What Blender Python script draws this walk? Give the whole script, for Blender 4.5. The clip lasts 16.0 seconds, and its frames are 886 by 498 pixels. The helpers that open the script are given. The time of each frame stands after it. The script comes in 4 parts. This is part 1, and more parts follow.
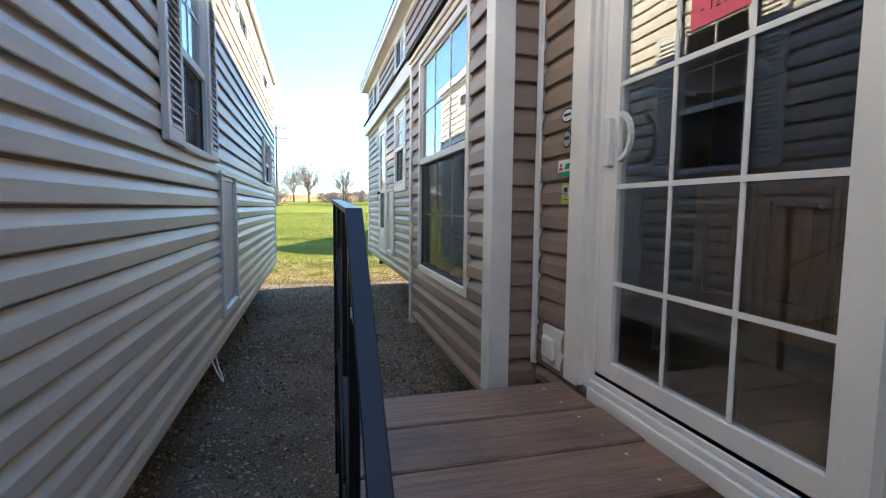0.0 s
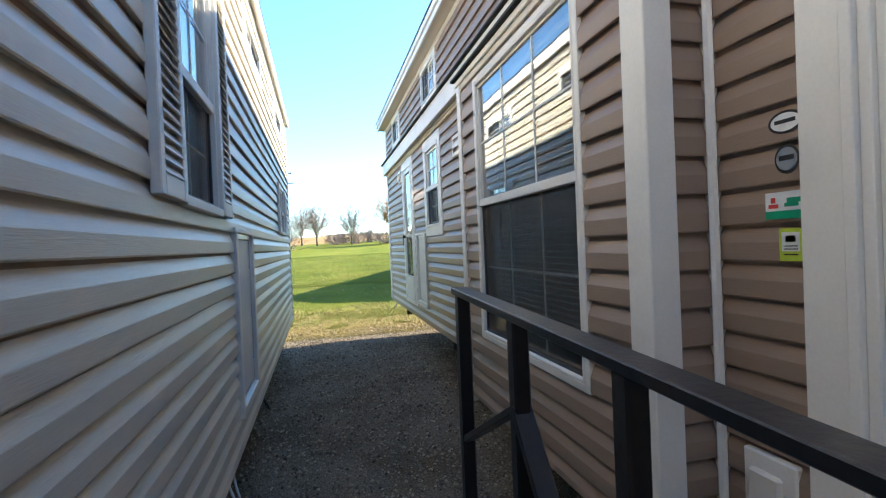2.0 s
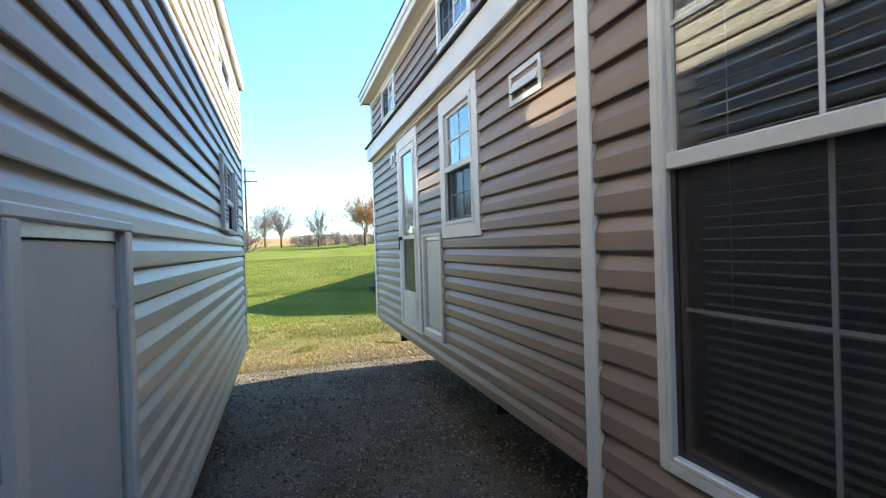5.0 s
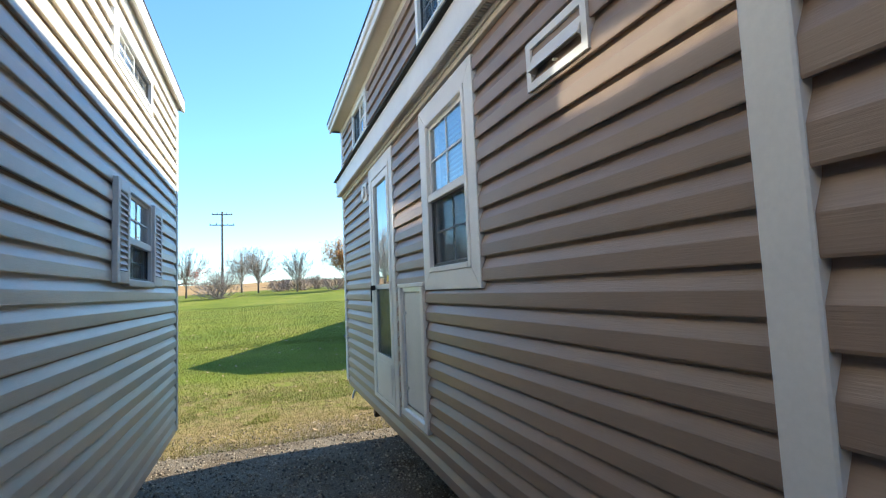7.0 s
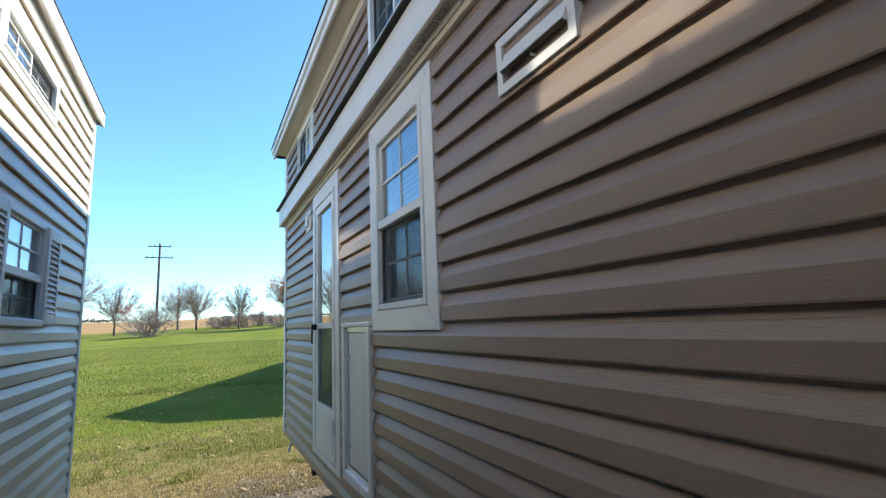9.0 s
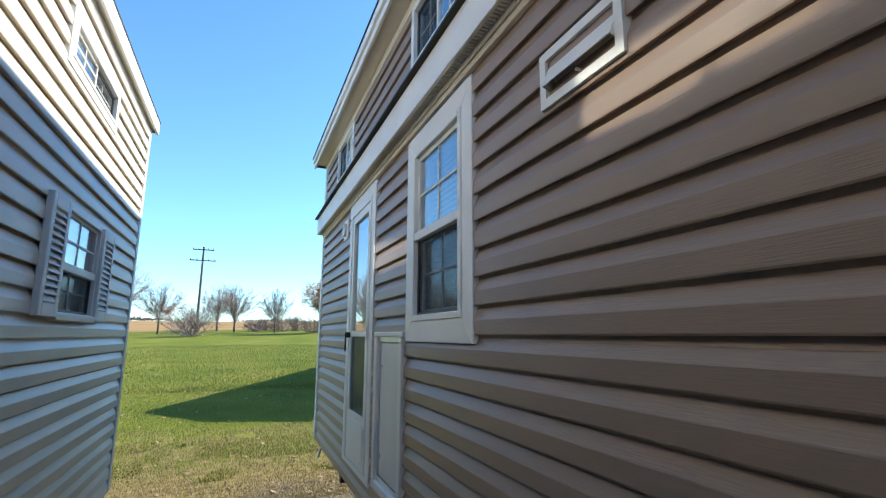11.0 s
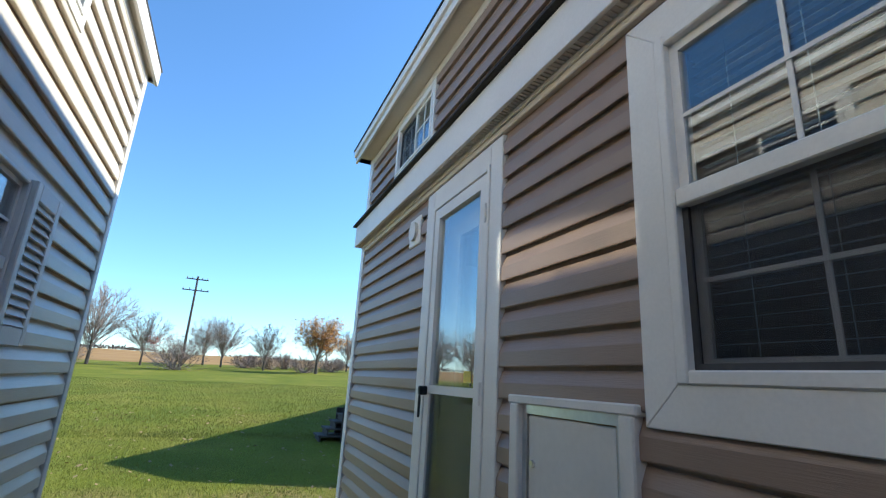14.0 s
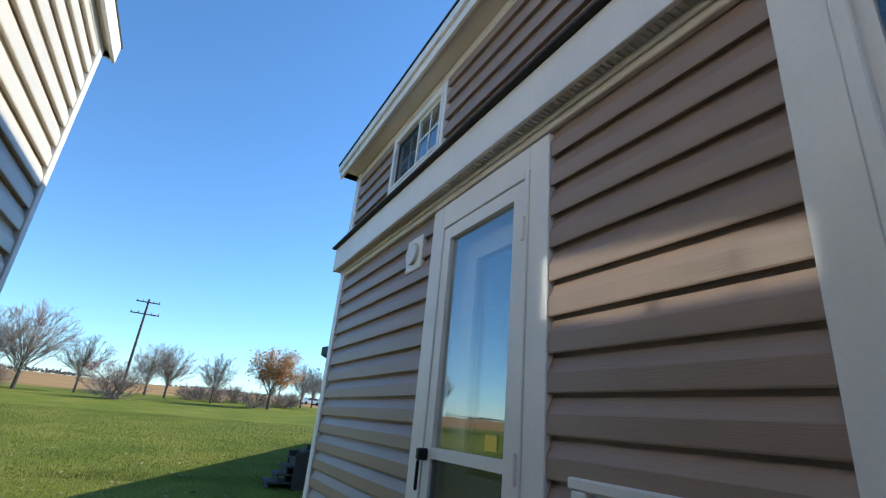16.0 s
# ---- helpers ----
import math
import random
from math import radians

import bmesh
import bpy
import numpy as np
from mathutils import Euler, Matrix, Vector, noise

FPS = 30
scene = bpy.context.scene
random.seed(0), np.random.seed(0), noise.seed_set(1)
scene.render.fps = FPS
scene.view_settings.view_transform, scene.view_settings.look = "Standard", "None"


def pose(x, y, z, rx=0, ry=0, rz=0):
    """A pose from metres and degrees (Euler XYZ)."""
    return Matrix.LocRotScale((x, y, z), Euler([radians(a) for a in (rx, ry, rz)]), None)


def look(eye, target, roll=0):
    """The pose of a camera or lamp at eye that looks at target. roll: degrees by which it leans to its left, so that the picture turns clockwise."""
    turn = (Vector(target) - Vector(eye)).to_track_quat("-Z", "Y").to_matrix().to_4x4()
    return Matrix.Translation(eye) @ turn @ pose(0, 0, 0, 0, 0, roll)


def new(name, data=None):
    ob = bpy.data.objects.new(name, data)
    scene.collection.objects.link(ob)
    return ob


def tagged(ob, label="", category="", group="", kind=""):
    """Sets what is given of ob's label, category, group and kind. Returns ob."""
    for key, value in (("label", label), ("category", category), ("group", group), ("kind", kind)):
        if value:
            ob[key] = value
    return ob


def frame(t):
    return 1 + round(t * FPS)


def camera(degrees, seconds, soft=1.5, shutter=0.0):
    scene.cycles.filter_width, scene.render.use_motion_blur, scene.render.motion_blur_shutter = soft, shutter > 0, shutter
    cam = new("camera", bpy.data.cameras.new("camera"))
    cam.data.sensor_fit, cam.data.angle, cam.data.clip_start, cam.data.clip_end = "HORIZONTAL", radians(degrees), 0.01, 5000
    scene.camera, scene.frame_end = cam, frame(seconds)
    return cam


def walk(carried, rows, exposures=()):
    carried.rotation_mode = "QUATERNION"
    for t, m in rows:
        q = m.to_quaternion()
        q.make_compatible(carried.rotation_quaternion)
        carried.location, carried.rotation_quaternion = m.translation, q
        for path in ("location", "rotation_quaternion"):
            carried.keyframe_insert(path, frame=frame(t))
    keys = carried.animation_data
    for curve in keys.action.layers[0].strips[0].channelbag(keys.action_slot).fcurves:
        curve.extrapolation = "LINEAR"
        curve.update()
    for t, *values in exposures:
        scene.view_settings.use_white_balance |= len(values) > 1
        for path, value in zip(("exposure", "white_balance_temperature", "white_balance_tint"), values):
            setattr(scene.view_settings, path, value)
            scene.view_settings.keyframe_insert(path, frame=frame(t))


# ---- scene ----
cam = camera(85.5, 16.0, soft=1.2)
PATH = [
    (0, (0.158, -0.225, 1.57), (0.679, 1.699, 1.401), 0.6),
    (0.5, (0.07, -0.084, 1.603), (0.582, 1.846, 1.496), -1.6),
    (1, (-0.014, 0.173, 1.642), (0.507, 2.104, 1.631), -2.7),
    (1.5, (-0.019, 0.425, 1.664), (0.504, 2.356, 1.65), -2.8),
    (2, (-0.026, 0.667, 1.686), (0.47, 2.604, 1.665), -2.4),
    (2.5, (-0.071, 0.9, 1.677), (0.402, 2.843, 1.635), -2.1),
    (3, (-0.158, 1.261, 1.671), (0.322, 3.202, 1.611), -1.9),
    (3.2, (-0.184, 1.384, 1.663), (0.306, 3.321, 1.584), -1.4),
    (5.3, (0.035, 2.771, 1.757), (0.677, 4.665, 1.78), -2.4),
    (5.5, (0.084, 2.879, 1.779), (0.731, 4.77, 1.837), -2.9),
    (6, (0.172, 3.088, 1.799), (0.854, 4.965, 1.909), -5.1),
    (6.5, (0.222, 3.395, 1.805), (1.012, 5.225, 1.968), -5.1),
    (7, (0.299, 3.595, 1.799), (1.0, 5.462, 1.959), -2.5),
    (7.5, (0.388, 3.739, 1.806), (1.051, 5.619, 1.969), -3.6),
    (8, (0.415, 3.889, 1.814), (1.226, 5.704, 2.037), -3.3),
    (8.2, (0.421, 3.922, 1.815), (1.28, 5.712, 2.058), -2.8),
    (10.3, (0.43, 3.933, 1.814), (1.299, 5.698, 2.174), -1.8),
    (10.5, (0.433, 3.932, 1.818), (1.262, 5.718, 2.17), -1.4),
    (11, (0.417, 3.938, 1.82), (1.171, 5.755, 2.175), 0.2),
    (11.5, (0.401, 3.958, 1.817), (1.136, 5.782, 2.185), 1.2),
    (12, (0.337, 4.073, 1.82), (1.066, 5.894, 2.213), 2.1),
    (12.5, (0.273, 4.334, 1.808), (0.991, 6.152, 2.23), 2.5),
    (13, (0.321, 4.717, 1.859), (1.048, 6.525, 2.311), 2.4),
    (13.5, (0.268, 5.178, 1.852), (1.01, 6.97, 2.341), 2.4),
    (14, (0.29, 5.556, 1.864), (1.037, 7.331, 2.402), 3.4),
    (14.5, (0.336, 5.775, 1.906), (1.129, 7.507, 2.516), 3.4),
    (15, (0.337, 5.99, 1.919), (1.216, 7.674, 2.545), 3.6),
    (15.5, (0.31, 6.099, 1.917), (1.173, 7.787, 2.555), 4.2),
    (16, (0.3, 6.09, 1.928), (1.142, 7.765, 2.624), 5.6),
]
EXPOSURES = ((0.0, 2.62, 6100, 2), (1.5, 2.46, 6000, 0), (3.0, 2.32, 5850, -1), (5.5, 2.21, 5750, -2), (7.0, 1.93, 5620, -2), (10.5, 1.63, 5520, -2), (12.5, 1.56, 5480, -2), (14.0, 1.36, 5450, 0), (16.0, 1.06, 5320, 0))
walk(cam, [(t, look(eye, target, roll)) for t, eye, target, roll in PATH], EXPOSURES)

# ---- world, sun, exposure ----
SUN = Vector((1.0, 0.22, 0.72)).normalized()
world = bpy.data.worlds.new("world")
scene.world = world
world.use_nodes = True
wn = world.node_tree.nodes
sky = wn.new("ShaderNodeTexSky")
sky.sky_type, sky.sun_disc = "NISHITA", False
sky.sun_elevation = math.asin(SUN.z)
sky.sun_rotation = math.atan2(SUN.x, SUN.y)
sky.air_density, sky.dust_density, sky.ozone_density = 1.0, 0.05, 4.5
wn["Background"].inputs["Strength"].default_value = 0.10
world.node_tree.links.new(sky.outputs[0], wn["Background"].inputs["Color"])
sun_data = bpy.data.lights.new("sun", "SUN")
sun_data.energy, sun_data.angle, sun_data.color = 3.4, radians(0.53), (1.0, 0.84, 0.65)
sun = new("sun", sun_data)
sun.matrix_world = look(SUN * 40, (0, 0, 0))

# added lamps imitate sunlight thrown back across the lane by two sunlit loft windows
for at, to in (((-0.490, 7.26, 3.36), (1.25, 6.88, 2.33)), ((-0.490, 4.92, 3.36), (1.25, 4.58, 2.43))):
    # narrow area lamp at the pane, aimed by hand at its wall patch
    glint = bpy.data.lights.new("loft_reflection_lamp", "AREA")
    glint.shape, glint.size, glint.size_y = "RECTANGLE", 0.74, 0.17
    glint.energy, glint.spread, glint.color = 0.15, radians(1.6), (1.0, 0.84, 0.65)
    new("loft_reflection_lamp", glint).matrix_world = look(at, to)


# ---- materials ----
def material(name, colour, rough=0.6, metal=0.0, vary=0.12, scale=6.0, stretch=(1, 1, 1), bump=0.0, bump_scale=60.0,
             bump_stretch=(1, 1, 1), per_object=0.0, dirt=None, dirt_amount=0.0, dirt_scale=2.0, spec=0.5):
    m = bpy.data.materials.new(name)
    m.use_nodes = True
    n, l = m.node_tree.nodes, m.node_tree.links
    b = n["Principled BSDF"]
    b.inputs["Roughness"].default_value, b.inputs["Metallic"].default_value = rough, metal
    b.inputs["Specular IOR Level"].default_value = spec
    tc = n.new("ShaderNodeTexCoord")

    def mapped(s):
        mp = n.new("ShaderNodeMapping")
        mp.inputs["Scale"].default_value = s
        l.new(tc.outputs["Object"], mp.inputs["Vector"])
        return mp.outputs["Vector"]

    def noise_tex(vec, sc, detail=4.0):
        t = n.new("ShaderNodeTexNoise")
        t.inputs["Scale"].default_value, t.inputs["Detail"].default_value = sc, detail
        l.new(vec, t.inputs["Vector"])
        return t.outputs["Fac"]

    f = noise_tex(mapped(stretch), scale)
    ramp = n.new("ShaderNodeMapRange")
    ramp.inputs["From Min"].default_value, ramp.inputs["From Max"].default_value = 0.3, 0.7
    ramp.inputs["To Min"].default_value, ramp.inputs["To Max"].default_value = 1 - vary, 1 + vary
    l.new(f, ramp.inputs["Value"])
    fine = n.new("ShaderNodeMapRange")
    fine.inputs["From Min"].default_value, fine.inputs["From Max"].default_value = 0.3, 0.7
    fine.inputs["To Min"].default_value, fine.inputs["To Max"].default_value = 1 - vary * 0.6, 1 + vary * 0.6
    l.new(noise_tex(mapped(bump_stretch), bump_scale, 2.0), fine.inputs["Value"])
    mul = n.new("ShaderNodeMath")
    mul.operation = "MULTIPLY"
    l.new(ramp.outputs[0], mul.inputs[0])
    l.new(fine.outputs[0], mul.inputs[1])
    value = mul.outputs[0]
    if per_object:
        info = n.new("ShaderNodeObjectInfo")
        r2 = n.new("ShaderNodeMapRange")
        r2.inputs["To Min"].default_value, r2.inputs["To Max"].default_value = 1 - per_object, 1 + per_object
        l.new(info.outputs["Random"], r2.inputs["Value"])
        m2 = n.new("ShaderNodeMath")
        m2.operation = "MULTIPLY"
        l.new(value, m2.inputs[0])
        l.new(r2.outputs[0], m2.inputs[1])
        value = m2.outputs[0]
    col = n.new("ShaderNodeVectorMath")
    col.operation = "SCALE"
    col.inputs[0].default_value = colour
    l.new(value, col.inputs["Scale"])
    out = col.outputs[0]
    if dirt:
        mix = n.new("ShaderNodeMix")
        mix.data_type = "RGBA"
        d = n.new("ShaderNodeMapRange")
        d.inputs["From Min"].default_value, d.inputs["From Max"].default_value = 0.48, 0.72
        d.inputs["To Max"].default_value = dirt_amount
        l.new(noise_tex(mapped((1, 1, 1)), dirt_scale, 6.0), d.inputs["Value"])
        l.new(d.outputs[0], mix.inputs["Factor"])
        l.new(out, mix.inputs["A"])
        mix.inputs["B"].default_value = (*dirt, 1)
        out = mix.outputs["Result"]
    l.new(out, b.inputs["Base Color"])
    if bump:
        bp = n.new("ShaderNodeBump")
        bp.inputs["Strength"].default_value, bp.inputs["Distance"].default_value = bump, 0.004
        l.new(noise_tex(mapped(bump_stretch), bump_scale, 5.0), bp.inputs["Height"])
        l.new(bp.outputs[0], b.inputs["Normal"])
    return m


def glass_material(name, base, tint, rough=0.0):
    m = bpy.data.materials.new(name)
    m.use_nodes = True
    n, l = m.node_tree.nodes, m.node_tree.links
    n.remove(n["Principled BSDF"])
    clear, gloss = n.new("ShaderNodeBsdfTransparent"), n.new("ShaderNodeBsdfGlossy")
    clear.inputs["Color"].default_value = (*tint, 1)
    gloss.inputs["Roughness"].default_value = rough
    fr, mix = n.new("ShaderNodeLayerWeight"), n.new("ShaderNodeMixShader")
    fr.inputs["Blend"].default_value = 0.5
    power, scaled = n.new("ShaderNodeMath"), n.new("ShaderNodeMath")
    power.operation, scaled.operation = "POWER", "MULTIPLY_ADD"
    power.inputs[1].default_value = 2.2
    scaled.inputs[1].default_value, scaled.inputs[2].default_value = 0.9, base
    l.new(fr.outputs["Facing"], power.inputs[0])
    l.new(power.outputs[0], scaled.inputs[0])
    # a faint waviness of the pane
    tc, nz, bp = n.new("ShaderNodeTexCoord"), n.new("ShaderNodeTexNoise"), n.new("ShaderNodeBump")
    nz.inputs["Scale"].default_value = 1.6
    bp.inputs["Strength"].default_value, bp.inputs["Distance"].default_value = 0.05, 0.02
    l.new(tc.outputs["Object"], nz.inputs["Vector"])
    l.new(nz.outputs["Fac"], bp.inputs["Height"])
    l.new(bp.outputs[0], gloss.inputs["Normal"])
    l.new(scaled.outputs[0], mix.inputs[0])
    l.new(clear.outputs[0], mix.inputs[1])
    l.new(gloss.outputs[0], mix.inputs[2])
    l.new(mix.outputs[0], n["Material Output"].inputs["Surface"])
    return m


def screen_material(name):
    m = bpy.data.materials.new(name)
    m.use_nodes = True
    n, l = m.node_tree.nodes, m.node_tree.links
    b = n["Principled BSDF"]
    b.inputs["Base Color"].default_value = (0.018, 0.018, 0.02, 1)
    b.inputs["Roughness"].default_value = 0.6
    clear, mix = n.new("ShaderNodeBsdfTransparent"), n.new("ShaderNodeMixShader")
    mix.inputs[0].default_value = 0.33
    l.new(clear.outputs[0], mix.inputs[1])
    l.new(b.outputs[0], mix.inputs[2])
    l.new(mix.outputs[0], n["Material Output"].inputs["Surface"])
    return m


GRAIN = dict(bump=0.22, bump_scale=30.0, bump_stretch=(6, 0.45, 10))
SIDING_R = material("taupe_vinyl", (0.295, 0.212, 0.158), 0.4, vary=0.05, scale=1.2, per_object=0.035, **GRAIN)
SIDING_L = material("greige_vinyl", (0.65, 0.58, 0.48), 0.36, vary=0.05, scale=1.2, per_object=0.03, **GRAIN)
WHITE = material("white_vinyl", (0.80, 0.765, 0.71), 0.42, vary=0.04, scale=3, bump=0.08, bump_scale=90, dirt=(0.5, 0.46, 0.4), dirt_amount=0.25)
TRIM_L = material("pale_grey_vinyl", (0.72, 0.68, 0.62), 0.45, vary=0.04, scale=3, bump=0.08, bump_scale=90)
CREAM = material("cream_soffit", (0.66, 0.60, 0.51), 0.55, vary=0.05, scale=3)
HATCH = material("painted_hatch", (0.68, 0.66, 0.62), 0.45, vary=0.04, scale=4, bump=0.1, bump_scale=40)
ALU = material("aluminium", (0.65, 0.66, 0.68), 0.32, 1.0, vary=0.06, scale=20)
BLACK = material("black_paint", (0.007, 0.007, 0.009), 0.36, vary=0.2, scale=30, bump=0.15, bump_scale=120)
GASKET = material("dark_frame", (0.05, 0.048, 0.046), 0.5, vary=0.1)
SHINGLE = material("asphalt_shingle", (0.035, 0.033, 0.032), 0.9, vary=0.3, scale=60, bump=0.6, bump_scale=200)
GREEN_ROOF = material("green_metal_roof", (0.02, 0.06, 0.045), 0.4, vary=0.08)
WOOD = material("stained_deck", (0.215, 0.125, 0.078), 0.55, vary=0.28, scale=5, stretch=(0.8, 12, 12), bump=0.5, bump_scale=20,
                bump_stretch=(1, 14, 14), per_object=0.12, dirt=(0.07, 0.045, 0.035), dirt_amount=0.6, dirt_scale=3.5)
OLDWOOD = material("weathered_wood", (0.045, 0.037, 0.032), 0.85, vary=0.25, scale=6, stretch=(1, 8, 8), per_object=0.2)
STEEL = material("chassis_steel", (0.03, 0.028, 0.027), 0.6, vary=0.3, scale=8, dirt=(0.12, 0.05, 0.025), dirt_amount=0.6)
RUBBER = material("tyre_rubber", (0.02, 0.02, 0.02), 0.85, vary=0.2)
BLOCK = material("concrete_block", (0.33, 0.32, 0.30), 0.95, vary=0.15, scale=10, bump=0.5, bump_scale=80)
INNER = material("interior_wall", (0.42, 0.31, 0.22), 0.7, vary=0.1)
FLOOR_IN = material("interior_floor", (0.34, 0.26, 0.20), 0.45, vary=0.3, scale=3)
CABINET = material("cabinet_wood", (0.42, 0.25, 0.15), 0.45, vary=0.2, scale=6, stretch=(6, 6, 0.8))
BLIND = material("blind_slat", (0.78, 0.74, 0.68), 0.5, vary=0.05)
PINK = material("pink_paper", (0.80, 0.13, 0.17), 0.8, vary=0.05)
INK = material("ink", (0.02, 0.02, 0.02), 0.7)
PAPER = material("white_sticker", (0.75, 0.75, 0.73), 0.4)
GREEN_ST = material("green_sticker", (0.02, 0.32, 0.16), 0.4)
LIME_ST = material("lime_sticker", (0.5, 0.62, 0.05), 0.4)
RED_ST = material("red_sticker", (0.55, 0.05, 0.04), 0.4)
YELLOW_ST = material("yellow_sticker", (0.75, 0.55, 0.03), 0.4)
BARK = material("grey_bark", (0.09, 0.07, 0.055), 0.9, vary=0.25, scale=3)
TWIG = material("twig", (0.29, 0.22, 0.185), 0.9, vary=0.25, scale=3)
RUSTLEAF = material("russet_leaf", (0.50, 0.235, 0.045), 0.8, vary=0.35, scale=1.2)
REDLEAF = material("red_leaf", (0.30, 0.06, 0.04), 0.8, vary=0.3, scale=2)
POLE = material("pole_wood", (0.12, 0.09, 0.075), 0.9, vary=0.2)
BLADE = material("grass_blade", (0.185, 0.20, 0.022), 0.75, vary=0.35, scale=0.9, dirt=(0.24, 0.18, 0.06), dirt_amount=0.5, dirt_scale=0.6)
STRAW = material("straw_blade", (0.25, 0.20, 0.062), 0.8, vary=0.4, scale=1.5, dirt=(0.12, 0.14, 0.02), dirt_amount=0.9, dirt_scale=1.6)
DRYLEAF = material("dry_leaf", (0.32, 0.22, 0.11), 0.8, vary=0.3)
STONE = material("pea_gravel", (0.27, 0.235, 0.195), 0.85, vary=0.1, scale=4)
CARWHITE = material("car_paint", (0.7, 0.72, 0.75), 0.25, vary=0.02)
CARGLASS = material("car_glass", (0.02, 0.025, 0.03), 0.1)
GLASS = glass_material("window_glass", 0.075, (0.90, 0.93, 0.92))
SCREEN = screen_material("insect_screen")

# pebbles vary one by one
_n, _l = STONE.node_tree.nodes, STONE.node_tree.links
_g, _r = _n.new("ShaderNodeNewGeometry"), _n.new("ShaderNodeValToRGB")
_r.color_ramp.elements[0].color, _r.color_ramp.elements[1].color = (0.055, 0.041, 0.029, 1), (0.43, 0.335, 0.235, 1)
_l.new(_g.outputs["Random Per Island"], _r.inputs["Fac"])
_l.new(_r.outputs["Color"], _n["Principled BSDF"].inputs["Base Color"])


def ground_material():
    m = bpy.data.materials.new("ground")
    m.use_nodes = True
    n, l = m.node_tree.nodes, m.node_tree.links
    b = n["Principled BSDF"]
    b.inputs["Roughness"].default_value = 0.95
    b.inputs["Specular IOR Level"].default_value = 0.1
    tc, sep = n.new("ShaderNodeTexCoord"), n.new("ShaderNodeSeparateXYZ")
    l.new(tc.outputs["Object"], sep.inputs[0])

    def tex(sc, detail=5.0):
        t = n.new("ShaderNodeTexNoise")
        t.inputs["Scale"].default_value, t.inputs["Detail"].default_value = sc, detail
        l.new(tc.outputs["Object"], t.inputs["Vector"])
        return t.outputs["Fac"]

    def ramp(fac, stops):
        r = n.new("ShaderNodeValToRGB")
        e = r.color_ramp.elements
        e[0].position, e[0].color = stops[0][0], (*stops[0][1], 1)
        e[1].position, e[1].color = stops[-1][0], (*stops[-1][1], 1)
        for p, c in stops[1:-1]:
            e.new(p).color = (*c, 1)
        l.new(fac, r.inputs["Fac"])
        return r.outputs["Color"]

    def step(value, lo, hi):
        r = n.new("ShaderNodeMapRange")
        r.inputs["From Min"].default_value, r.inputs["From Max"].default_value = lo, hi
        l.new(value, r.inputs["Value"])
        return r.outputs[0]

    def math_node(op, a, c):
        x = n.new("ShaderNodeMath")
        x.operation = op
        for i, v in enumerate((a, c)):
            if isinstance(v, (int, float)):
                x.inputs[i].default_value = v
            else:
                l.new(v, x.inputs[i])
        return x.outputs[0]

    def mix(fac, a, c):
        x = n.new("ShaderNodeMix")
        x.data_type = "RGBA"
        l.new(fac, x.inputs["Factor"])
        l.new(a, x.inputs["A"])
        l.new(c, x.inputs["B"])
        return x.outputs["Result"]

    gravel = ramp(tex(70, 6), [(0.3, (0.07, 0.058, 0.046)), (0.5, (0.17, 0.133, 0.094)), (0.7, (0.34, 0.275, 0.20))])
    soil = ramp(tex(1.3), [(0.42, (1, 1, 1)), (0.62, (0.72, 0.66, 0.58))])
    mm = n.new("ShaderNodeMix")
    mm.data_type, mm.blend_type = "RGBA", "MULTIPLY"
    mm.inputs["Factor"].default_value = 1
    l.new(gravel, mm.inputs["A"])
    l.new(soil, mm.inputs["B"])
    gravel = mm.outputs["Result"]
    grass = ramp(tex(0.35, 8), [(0.3, (0.115, 0.14, 0.014)), (0.5, (0.165, 0.182, 0.02)), (0.72, (0.235, 0.215, 0.038))])
    grain = ramp(tex(40, 3), [(0.3, (0.6, 0.6, 0.6)), (0.7, (1.25, 1.25, 1.25))])
    m3 = n.new("ShaderNodeMix")
    m3.data_type, m3.blend_type = "RGBA", "MULTIPLY"
    m3.inputs["Factor"].default_value = 1
    l.new(grass, m3.inputs["A"])
    l.new(grain, m3.inputs["B"])
    grass = m3.outputs["Result"]
    dry = ramp(tex(9, 6), [(0.3, (0.14, 0.095, 0.042)), (0.7, (0.37, 0.255, 0.12))])
    field = ramp(tex(0.05, 6), [(0.3, (0.28, 0.165, 0.065)), (0.7, (0.38, 0.235, 0.10))])
    wob = math_node("MULTIPLY", math_node("SUBTRACT", tex(0.9, 6), 0.5), 3.2)
    yy = math_node("ADD", sep.outputs["Y"], wob)
    # gravel, then a worn verge, then lawn, then stubble far off
    out = mix(step(yy, 9.9, 10.7), gravel, dry)
    patch = step(tex(7.0, 7), 0.28, 0.66)
    lawn_edge = math_node("MAXIMUM", math_node("MULTIPLY", step(yy, 10.4, 12.2), patch), step(yy, 12.8, 14.6))
    out = mix(lawn_edge, out, grass)
    out = mix(step(sep.outputs["Y"], 84, 88), out, field)
    l.new(out, b.inputs["Base Color"])
    bp = n.new("ShaderNodeBump")
    bp.inputs["Strength"].default_value, bp.inputs["Distance"].default_value = 0.7, 0.012
    l.new(tex(85, 4), bp.inputs["Height"])
    l.new(bp.outputs[0], b.inputs["Normal"])
    return m


GROUND = ground_material()


